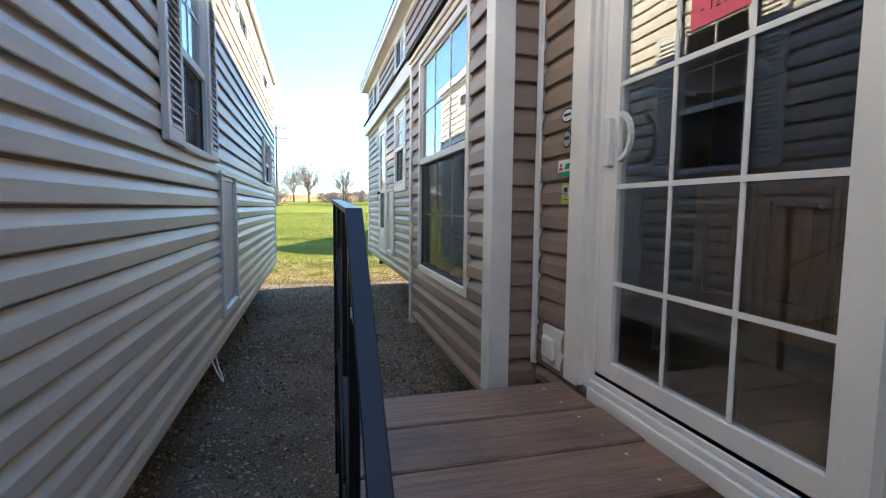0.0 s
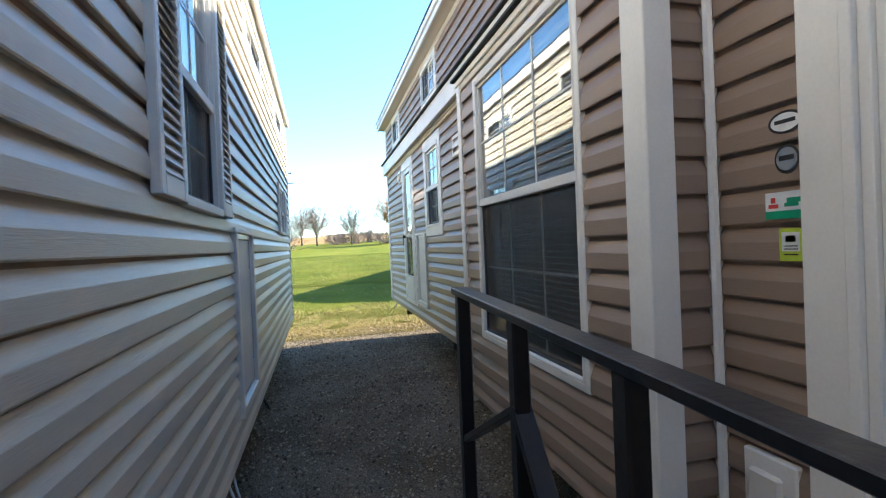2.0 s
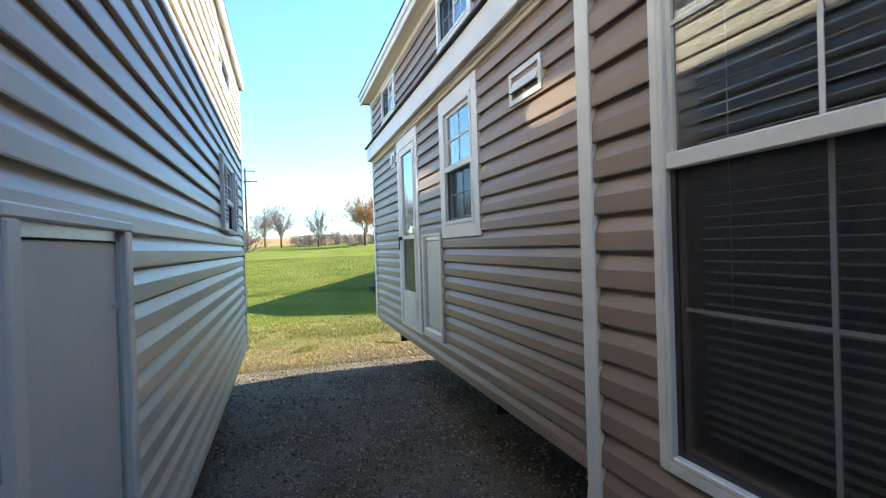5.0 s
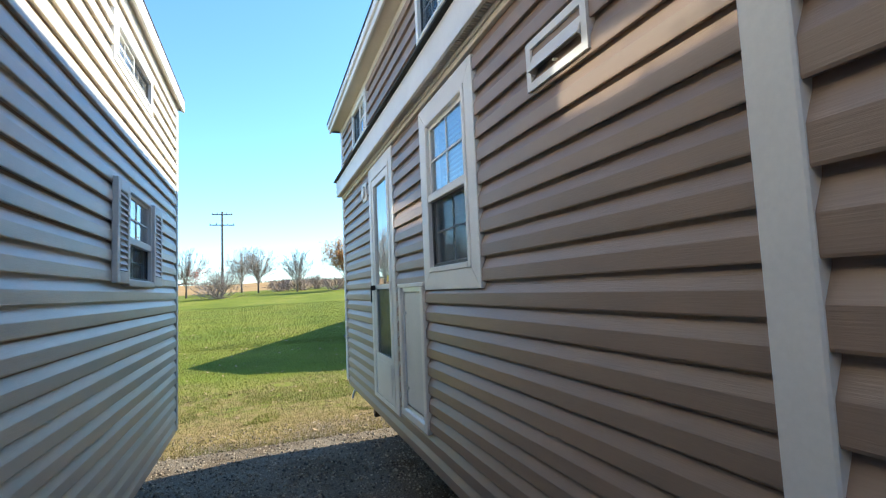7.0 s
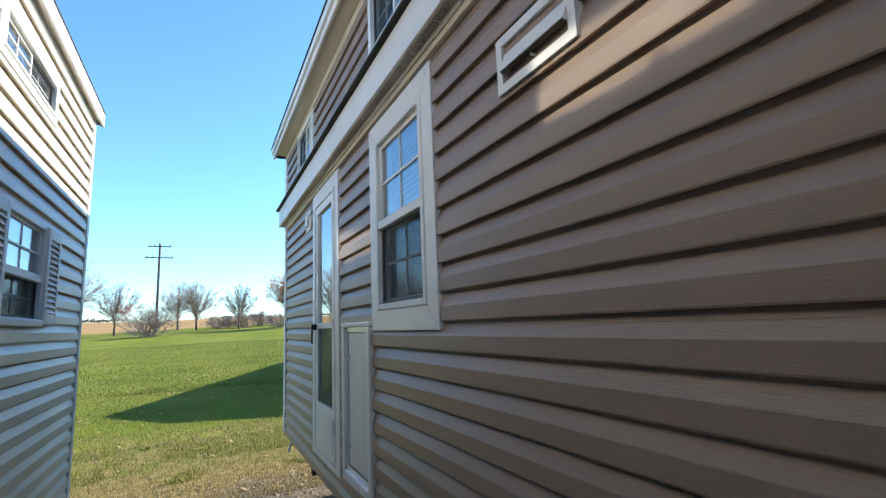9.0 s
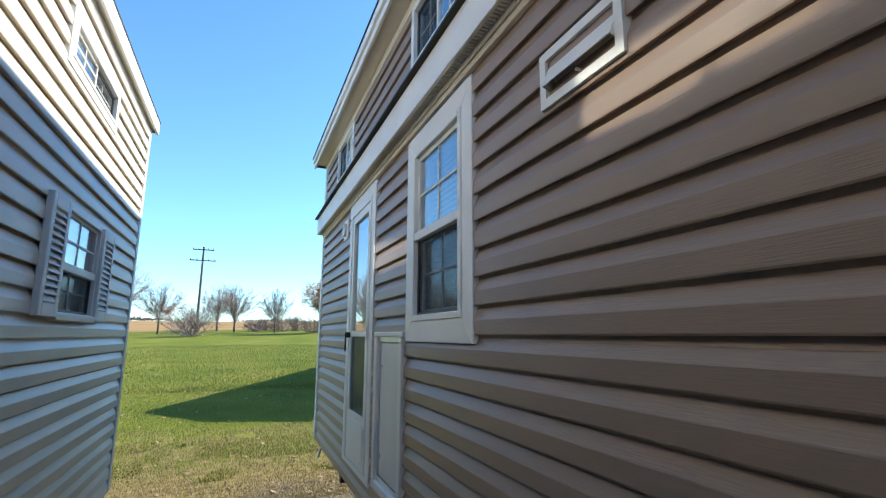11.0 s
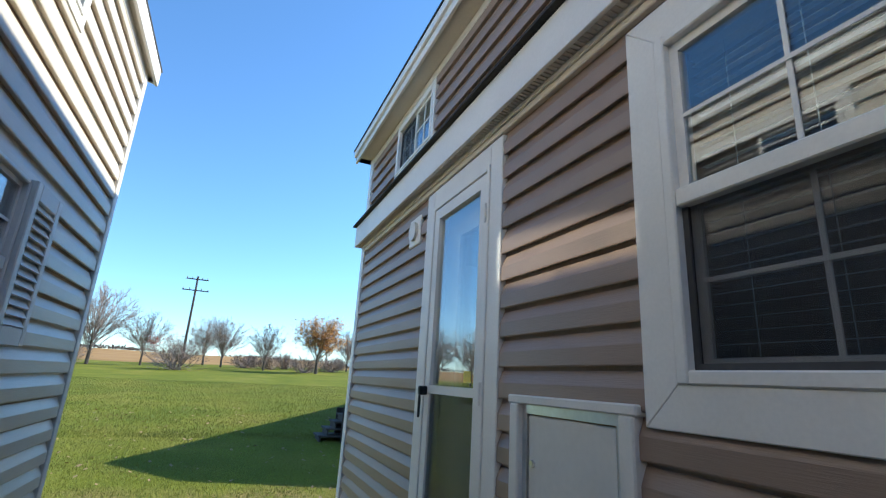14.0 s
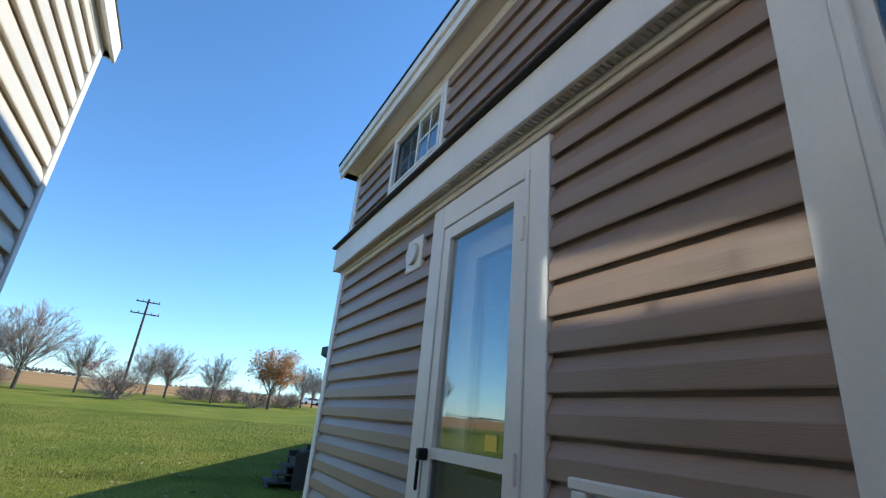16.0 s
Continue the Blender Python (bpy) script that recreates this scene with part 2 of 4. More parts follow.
# ---- mesh helpers ----
def add_box(bm, x0, x1, y0, y1, z0, z1, bevel=0.0):
    b = bmesh.new() if bevel else bm
    vs = [b.verts.new((x, y, z)) for z in (z0, z1) for y in (y0, y1) for x in (x0, x1)]
    for f in ((0, 2, 3, 1), (4, 5, 7, 6), (0, 1, 5, 4), (2, 6, 7, 3), (0, 4, 6, 2), (1, 3, 7, 5)):
        b.faces.new([vs[i] for i in f])
    if bevel:
        bmesh.ops.bevel(b, geom=b.edges[:], offset=bevel, segments=1, affect="EDGES")
        me = bpy.data.meshes.new("tmp")
        b.to_mesh(me)
        b.free()
        bm.from_mesh(me)
        bpy.data.meshes.remove(me)
    return bm


def box(x0, x1, y0, y1, z0, z1, bevel=0.0):
    return add_box(bmesh.new(), min(x0, x1), max(x0, x1), min(y0, y1), max(y0, y1), min(z0, z1), max(z0, z1), bevel)


def prism(bm, outline, a, b):
    """Extrude a closed outline of (x, z) points along y from a to b."""
    va = [bm.verts.new((x, a, z)) for x, z in outline]
    vb = [bm.verts.new((x, b, z)) for x, z in outline]
    k = len(outline)
    for i in range(k):
        bm.faces.new((va[i], va[(i + 1) % k], vb[(i + 1) % k], vb[i]))
    bm.faces.new(va[::-1])
    bm.faces.new(vb)
    bmesh.ops.recalc_face_normals(bm, faces=bm.faces[:])
    return bm


def bar(bm, p, q, w, h):
    """A straight bar of section w x h from p to q."""
    p, q = Vector(p), Vector(q)
    d = q - p
    m = Matrix.Translation((p + q) / 2) @ d.to_track_quat("Y", "Z").to_matrix().to_4x4()
    t = bmesh.new()
    add_box(t, -w / 2, w / 2, -d.length / 2, d.length / 2, -h / 2, h / 2, min(w, h) * 0.12)
    t.transform(m)
    me = bpy.data.meshes.new("tmp")
    t.to_mesh(me)
    t.free()
    bm.from_mesh(me)
    bpy.data.meshes.remove(me)
    return bm


def cylinder(p, q, r, n=16, r2=None):
    p, q = Vector(p), Vector(q)
    d = q - p
    bm = bmesh.new()
    bmesh.ops.create_cone(bm, cap_ends=True, segments=n, radius1=r, radius2=r if r2 is None else r2, depth=d.length)
    bm.transform(Matrix.Translation((p + q) / 2) @ d.to_track_quat("Z", "Y").to_matrix().to_4x4())
    return bm


def part(name, bm, mat, parent=None, label=""):
    me = bpy.data.meshes.new(name)
    bm.to_mesh(me)
    bm.free()
    me.materials.append(mat)
    ob = new(name, me)
    ob.parent = parent
    if label:
        ob["label"] = label
    return ob


def thing(name, at, label, category, group="", kind=""):
    ob = new(name)
    ob.location = at
    ob.empty_display_size = 0.1
    return tagged(ob, label, category, group, kind)


def under(ob, parent):
    """Hang ob, built in world coordinates, under parent without moving it."""
    ob.parent = parent
    ob.matrix_parent_inverse = Matrix.Translation(-Vector(parent.location))
    return ob


def wpart(name, bm, mat, parent, label=""):
    return under(part(name, bm, mat, None, label), parent)


# ---- siding ----
COURSE = 0.1143
PROFILE = ((0.000, 0.006), (0.0220, 0.000), (0.0240, 0.005), (0.0232, 0.057), (0.0222, 0.060), (0.0035, 0.103), (0.0005, 0.122))


def clip_profile(pts, a, b):
    out = []
    for (o0, z0), (o1, z1) in zip(pts, pts[1:]):
        if z1 <= a or z0 >= b:
            continue
        f = lambda z: o0 + (o1 - o0) * (z - z0) / max(z1 - z0, 1e-6)
        lo, hi = max(a, z0), min(b, z1)
        for o, z in ((f(lo), lo), (f(hi), hi)):
            if not out or abs(out[-1][1] - z) + abs(out[-1][0] - o) > 1e-5:
                out.append((o, z))
    return out


def siding(parent, mat, plane, out, u0, u1, z0, z1, phase, holes=(), axis="y", course=COURSE):
    """Lap siding boards on a wall. out is +1 or -1 along the wall's normal; axis is the wall's run."""
    k = math.floor((z0 - phase) / course)
    base = phase + k * course
    while base < z1:
        a, b = max(z0, base), min(z1, base + course)
        cuts = sorted({a, b, *[h for hole in holes for h in hole[2:4] if a < h < b]})
        for c, d in zip(cuts, cuts[1:]):
            if d - c < 0.004:
                continue
            mid, runs = (c + d) / 2, [(u0, u1)]
            for h0, h1, hz0, hz1 in holes:
                if hz0 < mid < hz1:
                    runs = [s for r0, r1 in runs for s in ((r0, min(r1, h0)), (max(r0, h1), r1)) if s[1] - s[0] > 0.004]
            top = d - base + (0.008 if d >= base + course - 1e-6 else 0)
            pts = clip_profile([(o * course / COURSE, z * course / COURSE) for o, z in PROFILE], c - base if c > base + 1e-6 else 0, top)
            if len(pts) < 2:
                continue
            if c <= base + 1e-6:
                pts = [(0.0, PROFILE[0][1])] + [p for p in pts if p[0] > 0.0005]
            outline = [(-0.002, pts[0][1])] + pts + [(-0.002, pts[-1][1])]
            for r0, r1 in runs:
                bm = bmesh.new()
                prism(bm, [(o, z) for o, z in outline], r0, r1)
                if axis == "y":
                    bm.transform(Matrix.Translation((plane, 0, base)) @ Matrix.Diagonal((out, 1, 1, 1)))
                else:
                    bm.transform(Matrix.Translation((0, plane, base)) @ Matrix(((0, 1, 0, 0), (out, 0, 0, 0), (0, 0, 1, 0), (0, 0, 0, 1))))
                bmesh.ops.recalc_face_normals(bm, faces=bm.faces[:])
                wpart("siding_board", bm, mat, parent)
        base += course


def slab_with_holes(x0, x1, y0, y1, z0, z1, holes):
    """A wall across x0..x1 with rectangular openings (y0, y1, z0, z1) right through it."""
    bm = bmesh.new()
    ys = sorted({y0, y1, *[v for h in holes for v in h[:2] if y0 < v < y1]})
    for a, b in zip(ys, ys[1:]):
        spans = [(z0, z1)]
        for h in holes:
            if h[0] < (a + b) / 2 < h[1]:
                spans = [s for lo, hi in spans for s in ((lo, min(hi, h[2])), (max(lo, h[3]), hi)) if s[1] - s[0] > 1e-4]
        for lo, hi in spans:
            add_box(bm, x0, x1, a, b, lo, hi)
    bmesh.ops.remove_doubles(bm, verts=bm.verts[:], dist=1e-5)
    return bm


# ---- windows and doors on walls that run along y ----
def hung_window(name, plane, out, y0, y1, z0, z1, casing, mat, label, rail=None, cols=2, rows=1, sill=False, slider=False, flat=0.022):
    """A window whose casing's outer edge is y0..y1, z0..z1. out points to the open air."""
    w = thing(name, (plane, (y0 + y1) / 2, z0), label, "window", kind="structure")
    X = lambda d: plane + out * d
    # casing: four boards, mitred look by butting
    if casing > 0.03:
        for nm, a, b, c, d in (("casing", y0, y0 + casing, z0, z1), ("casing", y1 - casing, y1, z0, z1),
                               ("casing", y0 + casing, y1 - casing, z0, z0 + casing), ("casing", y0 + casing, y1 - casing, z1 - casing, z1)):
            miter = casing - 0.001
            if b - a < casing * 1.5:
                k = 1 if a == y0 else -1
                e0, e1 = (a, b) if k == 1 else (b, a)
                pts = [(e0, z0), (e1 - 0.001 * k, z0 + miter), (e1 - 0.001 * k, z1 - miter), (e0, z1)]
            else:
                k = 1 if c == z0 else -1
                o, i = (c, d) if k == 1 else (d, c)
                pts = [(y0 + 0.002, o), (y1 - 0.002, o), (b, i), (a, i)]
            bm = bmesh.new()
            vs = [[bm.verts.new((X(dd), y, z)) for y, z in pts] for dd in (-0.01, flat)]
            for q in range(4):
                bm.faces.new((vs[0][q], vs[0][(q + 1) % 4], vs[1][(q + 1) % 4], vs[1][q]))
            bm.faces.new(vs[0])
            bm.faces.new(vs[1])
            bmesh.ops.recalc_face_normals(bm, faces=bm.faces[:])
            bmesh.ops.bevel(bm, geom=bm.edges[:], offset=0.0025, segments=1, affect="EDGES")
            wpart(nm, bm, mat, w)
    a0, a1, b0, b1 = y0 + casing, y1 - casing, z0 + casing, z1 - casing
    if casing <= 0.03:
        a0, a1, b0, b1 = y0, y1, z0, z1
    fw = 0.018 if casing <= 0.03 else 0.024 if slider else 0.032
    for a, b, c, d in ((a0, a0 + fw, b0, b1), (a1 - fw, a1, b0, b1), (a0 + fw, a1 - fw, b0, b0 + fw), (a0 + fw, a1 - fw, b1 - fw, b1)):
        wpart("frame", box(X(-0.06), X(flat + 0.006), a, b, c, d, 0.004), mat, w)
    if sill:
        wpart("sill", box(X(0.0), X(0.05), a0 - 0.01, a1 + 0.01, b0 - 0.03, b0 + 0.012, 0.005), mat, w)
    g0, g1, h0, h1 = a0 + fw, a1 - fw, b0 + fw, b1 - fw
    rail = rail if rail else (h0 + h1) / 2
    sw = 0.018 if casing <= 0.03 or slider else 0.028
    if slider:
        m = (g0 + g1) / 2
        panes = [(g0, m, h0, h1, 0.016), (m, g1, h0, h1, -0.004)]
    else:
        panes = [(g0, g1, rail, h1, 0.012), (g0, g1, h0, rail, -0.010)]
    for i, (a, b, c, d, dep) in enumerate(panes):
        sash = wpart("sash", slab_with_holes(min(X(dep - 0.02), X(dep)), max(X(dep - 0.02), X(dep)), a, b, c, d, [(a + sw, b - sw, c + sw, d - sw)]), mat, w)
        pane = wpart("pane", box(X(dep - 0.014), X(dep - 0.009), a + sw, b - sw, c + sw, d - sw), GLASS, sash)
        pane.visible_shadow = False
        for k in range(1, cols):
            y = a + (b - a) * k / cols
            wpart("muntin", box(X(dep - 0.0085), X(dep - 0.004), y - 0.0055, y + 0.0055, c + sw, d - sw), mat, sash)
        for k in range(1, rows + 1):
            z = c + (d - c) * k / (rows + 1)
            wpart("muntin", box(X(dep - 0.0038), X(dep - 0.001), a + sw, b - sw, z - 0.0055, z + 0.0055), mat, sash)
        if i == 1:
            q = 0.016
            edge = wpart("screen_frame", slab_with_holes(min(X(0.0), X(0.01)), max(X(0.0), X(0.01)), a, b, c, d - 0.004, [(a + q, b - q, c + q, d - 0.004 - q)]), GASKET, w)
            s = wpart("screen", box(X(0.003), X(0.0045), a + q, b - q, c + q, d - 0.004 - q), SCREEN, edge, "dark insect screen")
            s.visible_shadow = False
    if not slider:
        wpart("meeting_rail", box(X(-0.005), X(flat + 0.002), g0, g1, rail - 0.024, rail + 0.024, 0.004), mat, w)
    return w


def blind(plane, out, y0, y1, z0, z1):
    b = thing("window_blind", (plane, (y0 + y1) / 2, z0), "lowered horizontal window blind with thin tan slats", "blind")
    wpart("headrail", box(plane - 0.02, plane + 0.02, y0, y1, z1 - 0.035, z1), BLIND, b)
    me = None
    n = int((z1 - z0 - 0.05) / 0.031)
    for i in range(n):
        z = z1 - 0.05 - i * 0.031
        if me is None:
            bm = box(-0.012, 0.012, y0, y1, -0.0007, 0.0007)
            bm.transform(Matrix.Rotation(radians(9 * out), 4, "Y"))
            ob = part("slat", bm, BLIND)
            me = ob.data
        else:
            ob = new("slat", me)
        ob.location = (plane, 0, z)
        under(ob, b)
    for y in (y0 + 0.1, y1 - 0.1, (y0 + y1) / 2):
        wpart("cord", box(plane + out * 0.014, plane + out * 0.016, y - 0.001, y + 0.001, z0, z1 - 0.03), BLIND, b)
    return b


def shutter(plane, out, y0, y1, z0, z1):
    s = thing("window_shutter", (plane, (y0 + y1) / 2, z0), "pale grey louvred plastic window shutter on siding", "shutter", "window shutters")
    X = lambda d: plane + out * d
    fw = 0.045
    for a, b, c, d in ((y0, y0 + fw, z0, z1), (y1 - fw, y1, z0, z1), (y0 + fw, y1 - fw, z0, z0 + 0.07), (y0 + fw, y1 - fw, z1 - 0.07, z1)):
        wpart("rail", box(X(0), X(0.034), a, b, c, d, 0.004), TRIM_L, s)
    wpart("back_panel", box(X(0), X(0.012), y0 + fw, y1 - fw, z0 + 0.07, z1 - 0.07), TRIM_L, s)
    n = max(4, int((z1 - z0 - 0.14) / 0.036))
    dz = (z1 - z0 - 0.14) / n
    me = None
    for i in range(n):
        z = z0 + 0.07 + dz * (i + 0.5)
        if me is None:
            bm = box(-0.003, 0.003, y0 + fw, y1 - fw, -dz * 0.5, dz * 0.5)
            bm.transform(Matrix.Rotation(radians(-32 * out), 4, "Y"))
            ob = part("slat", bm, TRIM_L)
            me = ob.data
        else:
            ob = new("slat", me)
        ob.location = (X(0.024), 0, z)
        under(ob, s)
    return s


def hatch(plane, out, y0, y1, z0, z1, label):
    h = thing("access_hatch", (plane, (y0 + y1) / 2, z0), label, "hatch")
    X = lambda d: plane + out * d
    t = 0.055
    for a, b, c, d in ((y0, y0 + t, z0, z1), (y1 - t, y1, z0, z1), (y0 + t, y1 - t, z0, z0 + t), (y0 - 0.012, y1 + 0.012, z1, z1 + 0.03)):
        wpart("frame", box(X(-0.005), X(0.042), a, b, c, d, 0.005), WHITE, h)
    wpart("inner_frame", slab_with_holes(min(X(0), X(0.02)), max(X(0), X(0.02)), y0 + t, y1 - t, z0 + t, z1, [(y0 + t + 0.025, y1 - t - 0.025, z0 + t + 0.025, z1 - 0.03)]), ALU, h)
    door = wpart("door", box(X(0.0), X(0.016), y0 + t + 0.03, y1 - t - 0.03, z0 + t + 0.03, z1 - 0.035, 0.004), HATCH, h)
    for zz in (z0 + (z1 - z0) * 0.22, z0 + (z1 - z0) * 0.8):
        wpart("latch", cylinder((X(0.014), y1 - t - 0.06, zz), (X(0.026), y1 - t - 0.06, zz), 0.011, 12), ALU, door)
    return h


# ---- ground ----
def gz(x, y):
    s = min(max((y - 11.0) / 75.0, 0.0), 1.0)
    return (2.6 + 0.03 * min(max(x, -14.0), 14.0)) * s + (0.0 if y < 86 else min((y - 86) * 0.03, 8.0))


ys = [-400, -60, -10, 0, 5, 9, 10, 11, 12, 13, 15, 18, 22, 27, 33, 40, 50, 60, 72, 86, 100, 130, 200, 352, 400, 1200, 3500]
xs = [-3500, -600, -150, -60, -25, -14, -8, -4, 0, 4, 8, 14, 25, 60, 150, 600, 3500]
bm = bmesh.new()
grid = [[bm.verts.new((x, y, gz(x, y))) for x in xs] for y in ys]
for j in range(len(ys) - 1):
    for i in range(len(xs) - 1):
        bm.faces.new((grid[j][i], grid[j][i + 1], grid[j + 1][i + 1], grid[j + 1][i]))
tagged(part("ground", bm, GROUND), "gravel lane running into mown green lawn and stubble field", "ground", kind="structure")

# ---- taupe house ----
RX, RB, RTOP = 1.285, 0.70, 3.00
R0, R1 = -4.0, 9.74
BX, BB, B0, B1 = 1.04, 0.58, 2.03, 4.10
house = thing("house", (3.1, 3, 0), "taupe vinyl-sided two-level park home with white trim", "house")
BIGW = (2.44, 3.71, 1.08, 2.74)
MIDW = (5.65, 6.50, 1.787, 2.935)
DOOR = (7.235, 8.12, 0.83, 2.95)
SLID = (-0.60, 1.70, 0.80, 2.60)
LOFTS = [(8.14, 8.92, 3.35, 3.815), (5.70, 6.48, 3.35, 3.815)]
HATCH_R = (6.53, 7.12, 0.88, 1.81)
inset = lambda h, d: (h[0] + d, h[1] - d, h[2] + d, h[3] - d)
main_holes = [inset(MIDW, 0.1), inset(DOOR, 0.1), inset(SLID, 0.1), (B0 + 0.1, B1 - 0.1, 0.95, 2.75)]
wpart("wall", slab_with_holes(RX, RX + 0.10, R0, R1, RB, RTOP, main_holes), INNER, house)
wpart("wall", slab_with_holes(RX, RX + 0.10, R0, R1, RTOP, 3.92, [inset(h, 0.05) for h in LOFTS]), INNER, house)
wpart("end_wall", box(RX + 0.1, 4.9, R1 - 0.1, R1, RB, 3.92), INNER, house)
wpart("end_wall", box(RX + 0.1, 4.9, R0, R0 + 0.1, RB, 3.92), INNER, house)
wpart("back_wall", box(4.8, 4.9, R0 + 0.1, R1 - 0.1, RB, 3.92), INNER, house)
wpart("floor", box(RX + 0.1, 4.8, R0 + 0.1, R1 - 0.1, RB, RB + 0.16), FLOOR_IN, house)
wpart("loft_floor", box(RX + 0.1, 4.8, R0 + 0.1, R1 - 0.1, 2.98, 3.06), INNER, house)
wpart("partition", box(RX + 0.1, 4.8, 4.6, 4.68, RB + 0.16, 2.98), INNER, house)
# bump-out
wpart("bay_wall", slab_with_holes(BX, BX + 0.08, B0, B1, BB, 2.86, [inset(BIGW, 0.04)]), INNER, house)
wpart("bay_end", box(BX + 0.08, RX, B0, B0 + 0.06, BB, 2.86), INNER, house)
wpart("bay_end", box(BX + 0.08, RX, B1 - 0.06, B1, BB, 2.86), INNER, house)
wpart("bay_floor", box(BX + 0.08, RX, B0 + 0.06, B1 - 0.06, BB, BB + 0.08), INNER, house)
# siding
R_PHASE, B_PHASE = 2.05, 2.07 - 0.127
i2 = lambda h: inset(h, 0.012)
siding(house, SIDING_R, RX, -1, B1 + 0.002, R1 - 0.07, RB, 2.965, R_PHASE, [i2(MIDW), i2(DOOR), i2(HATCH_R)])
siding(house, SIDING_R, RX, -1, R0, B0 - 0.039, RB, 2.965, R_PHASE, [i2(SLID)])
siding(house, SIDING_R, RX, -1, R0, R1 - 0.07, 3.26, 3.87, R_PHASE, [i2(h) for h in LOFTS])
siding(house, SIDING_R, BX, -1, B0 + 0.09, B1 - 0.07, BB, 2.80, B_PHASE, [i2(BIGW)], course=0.127)
siding(house, SIDING_R, B0, -1, BX + 0.075, RX - 0.035, BB + 0.1, 2.86, B_PHASE, axis="x", course=0.127)
# corner trims
wpart("corner_trim", box(BX - 0.034, BX + 0.075, B0 - 0.032, B0 + 0.09, BB + 0.04, 2.86, 0.004), WHITE, house)
wpart("corner_trim", box(BX - 0.034, BX + 0.02, B1 - 0.07, B1 + 0.01, BB - 0.06, 2.87, 0.004), WHITE, house)
wpart("corner_strip", box(RX - 0.034, RX - 0.001, B0 - 0.034, B0 - 0.001, BB + 0.2, 2.9, 0.002), WHITE, house)
wpart("corner_strip", box(RX - 0.052, RX - 0.001, B0 - 0.038, B0 - 0.034, BB + 0.2, 2.9, 0.001), WHITE, house)
wpart("corner_strip", box(RX - 0.034, RX - 0.029, B0 - 0.056, B0 - 0.038, BB + 0.2, 2.9, 0.001), WHITE, house)
wpart("corner_trim", box(RX - 0.032, RX + 0.03, R1 - 0.07, R1 + 0.02, RB, 3.02, 0.004), WHITE, house)
wpart("corner_trim", box(RX - 0.032, RX + 0.03, R1 - 0.07, R1 + 0.02, 3.24, 3.90, 0.004), WHITE, house)
wpart("starter_strip", box(RX - 0.02, RX + 0.05, B1 + 0.01, R1 - 0.07, RB - 0.03, RB, 0.003), SIDING_R, house)
# belt fascia, soffit, frieze and shingled skirt between the levels
FX = 1.185
wpart("frieze", box(RX - 0.028, RX - 0.001, R0, R1 - 0.07, 2.965, 3.02, 0.004), CREAM, house)
wpart("frieze", box(RX - 0.040, RX - 0.028, R0, R1, 2.992, 3.02, 0.003), CREAM, house)
wpart("soffit", box(FX + 0.02, RX, R0, R1 + 0.02, 3.02, 3.032), CREAM, house)
soffit_ribs = bmesh.new()
for i in range(int((R1 - 4.2) / 0.022)):
    y = 4.2 + i * 0.022
    add_box(soffit_ribs, FX + 0.022, RX - 0.042, y, y + 0.009, 3.014, 3.02)
tagged(wpart("soffit_ribs", soffit_ribs, CREAM, house), kind="stuff")
wpart("fascia", box(FX, FX + 0.02, R0, R1 + 0.03, 3.01, 3.20, 0.003), WHITE, house)
wpart("fascia_end", box(FX + 0.02, RX + 0.03, R1 + 0.01, R1 + 0.03, 3.01, 3.20, 0.003), WHITE, house)
bm = bmesh.new()
prism(bm, [(FX - 0.03, 3.202), (FX - 0.03, 3.216), (RX, 3.262), (RX, 3.202)], R0, R1 + 0.05)
wpart("shingle_skirt", bm, SHINGLE, house)
# bump-out roof edge
wpart("bay_frieze", box(BX - 0.029, BX - 0.001, B0 + 0.09, B1 - 0.07, 2.80, 2.86, 0.004), CREAM, house)
wpart("bay_frieze", box(BX - 0.045, BX - 0.029, B0 - 0.03, B1 + 0.01, 2.84, 2.88, 0.004), WHITE, house)
bm = bmesh.new()
prism(bm, [(BX - 0.07, 2.885), (BX - 0.07, 2.90), (RX, 3.0), (RX, 2.885)], B0 - 0.05, B1 + 0.04)
wpart("bay_roof", bm, SHINGLE, house)
# top eave and roof
wpart("upper_frieze", box(RX - 0.028, RX - 0.001, R0, R1 - 0.07, 3.820, 3.880, 0.004), CREAM, house)
wpart("upper_soffit", box(RX - 0.14, RX, R0, R1 + 0.10, 3.885, 3.898), CREAM, house)
wpart("upper_fascia", box(RX - 0.16, RX - 0.14, R0, R1 + 0.12, 3.870, 3.990, 0.003), WHITE, house)
wpart("upper_fascia", box(RX - 0.18, RX - 0.16, R0, R1 + 0.12, 3.930, 3.995, 0.003), WHITE, house)
wpart("gable_soffit", box(RX - 0.14, 3.1, R1, R1 + 0.10, 3.885, 3.898), CREAM, house)
bm = bmesh.new()
prism(bm, [(RX - 0.187, 3.996), (RX - 0.187, 4.010), (3.1, 4.420), (5.1, 4.012), (5.1, 3.996), (3.1, 4.390)], R0 - 0.1, R1 + 0.14)
wpart("roof", bm, SHINGLE, house)
bm = bmesh.new()
prism(bm, [(RX, 3.920), (RX, 3.990), (3.1, 4.380), (4.9, 3.990), (4.9, 3.920)], R1 - 0.05, R1)
wpart("gable", bm, SIDING_R, house)
bm = bmesh.new()
prism(bm, [(RX - 0.16, 3.900), (RX - 0.16, 3.990), (3.1, 4.390), (5.05, 3.990), (5.05, 3.900), (3.1, 4.300)], R1 + 0.10, R1 + 0.12)
wpart("bargeboard", bm, WHITE, house)
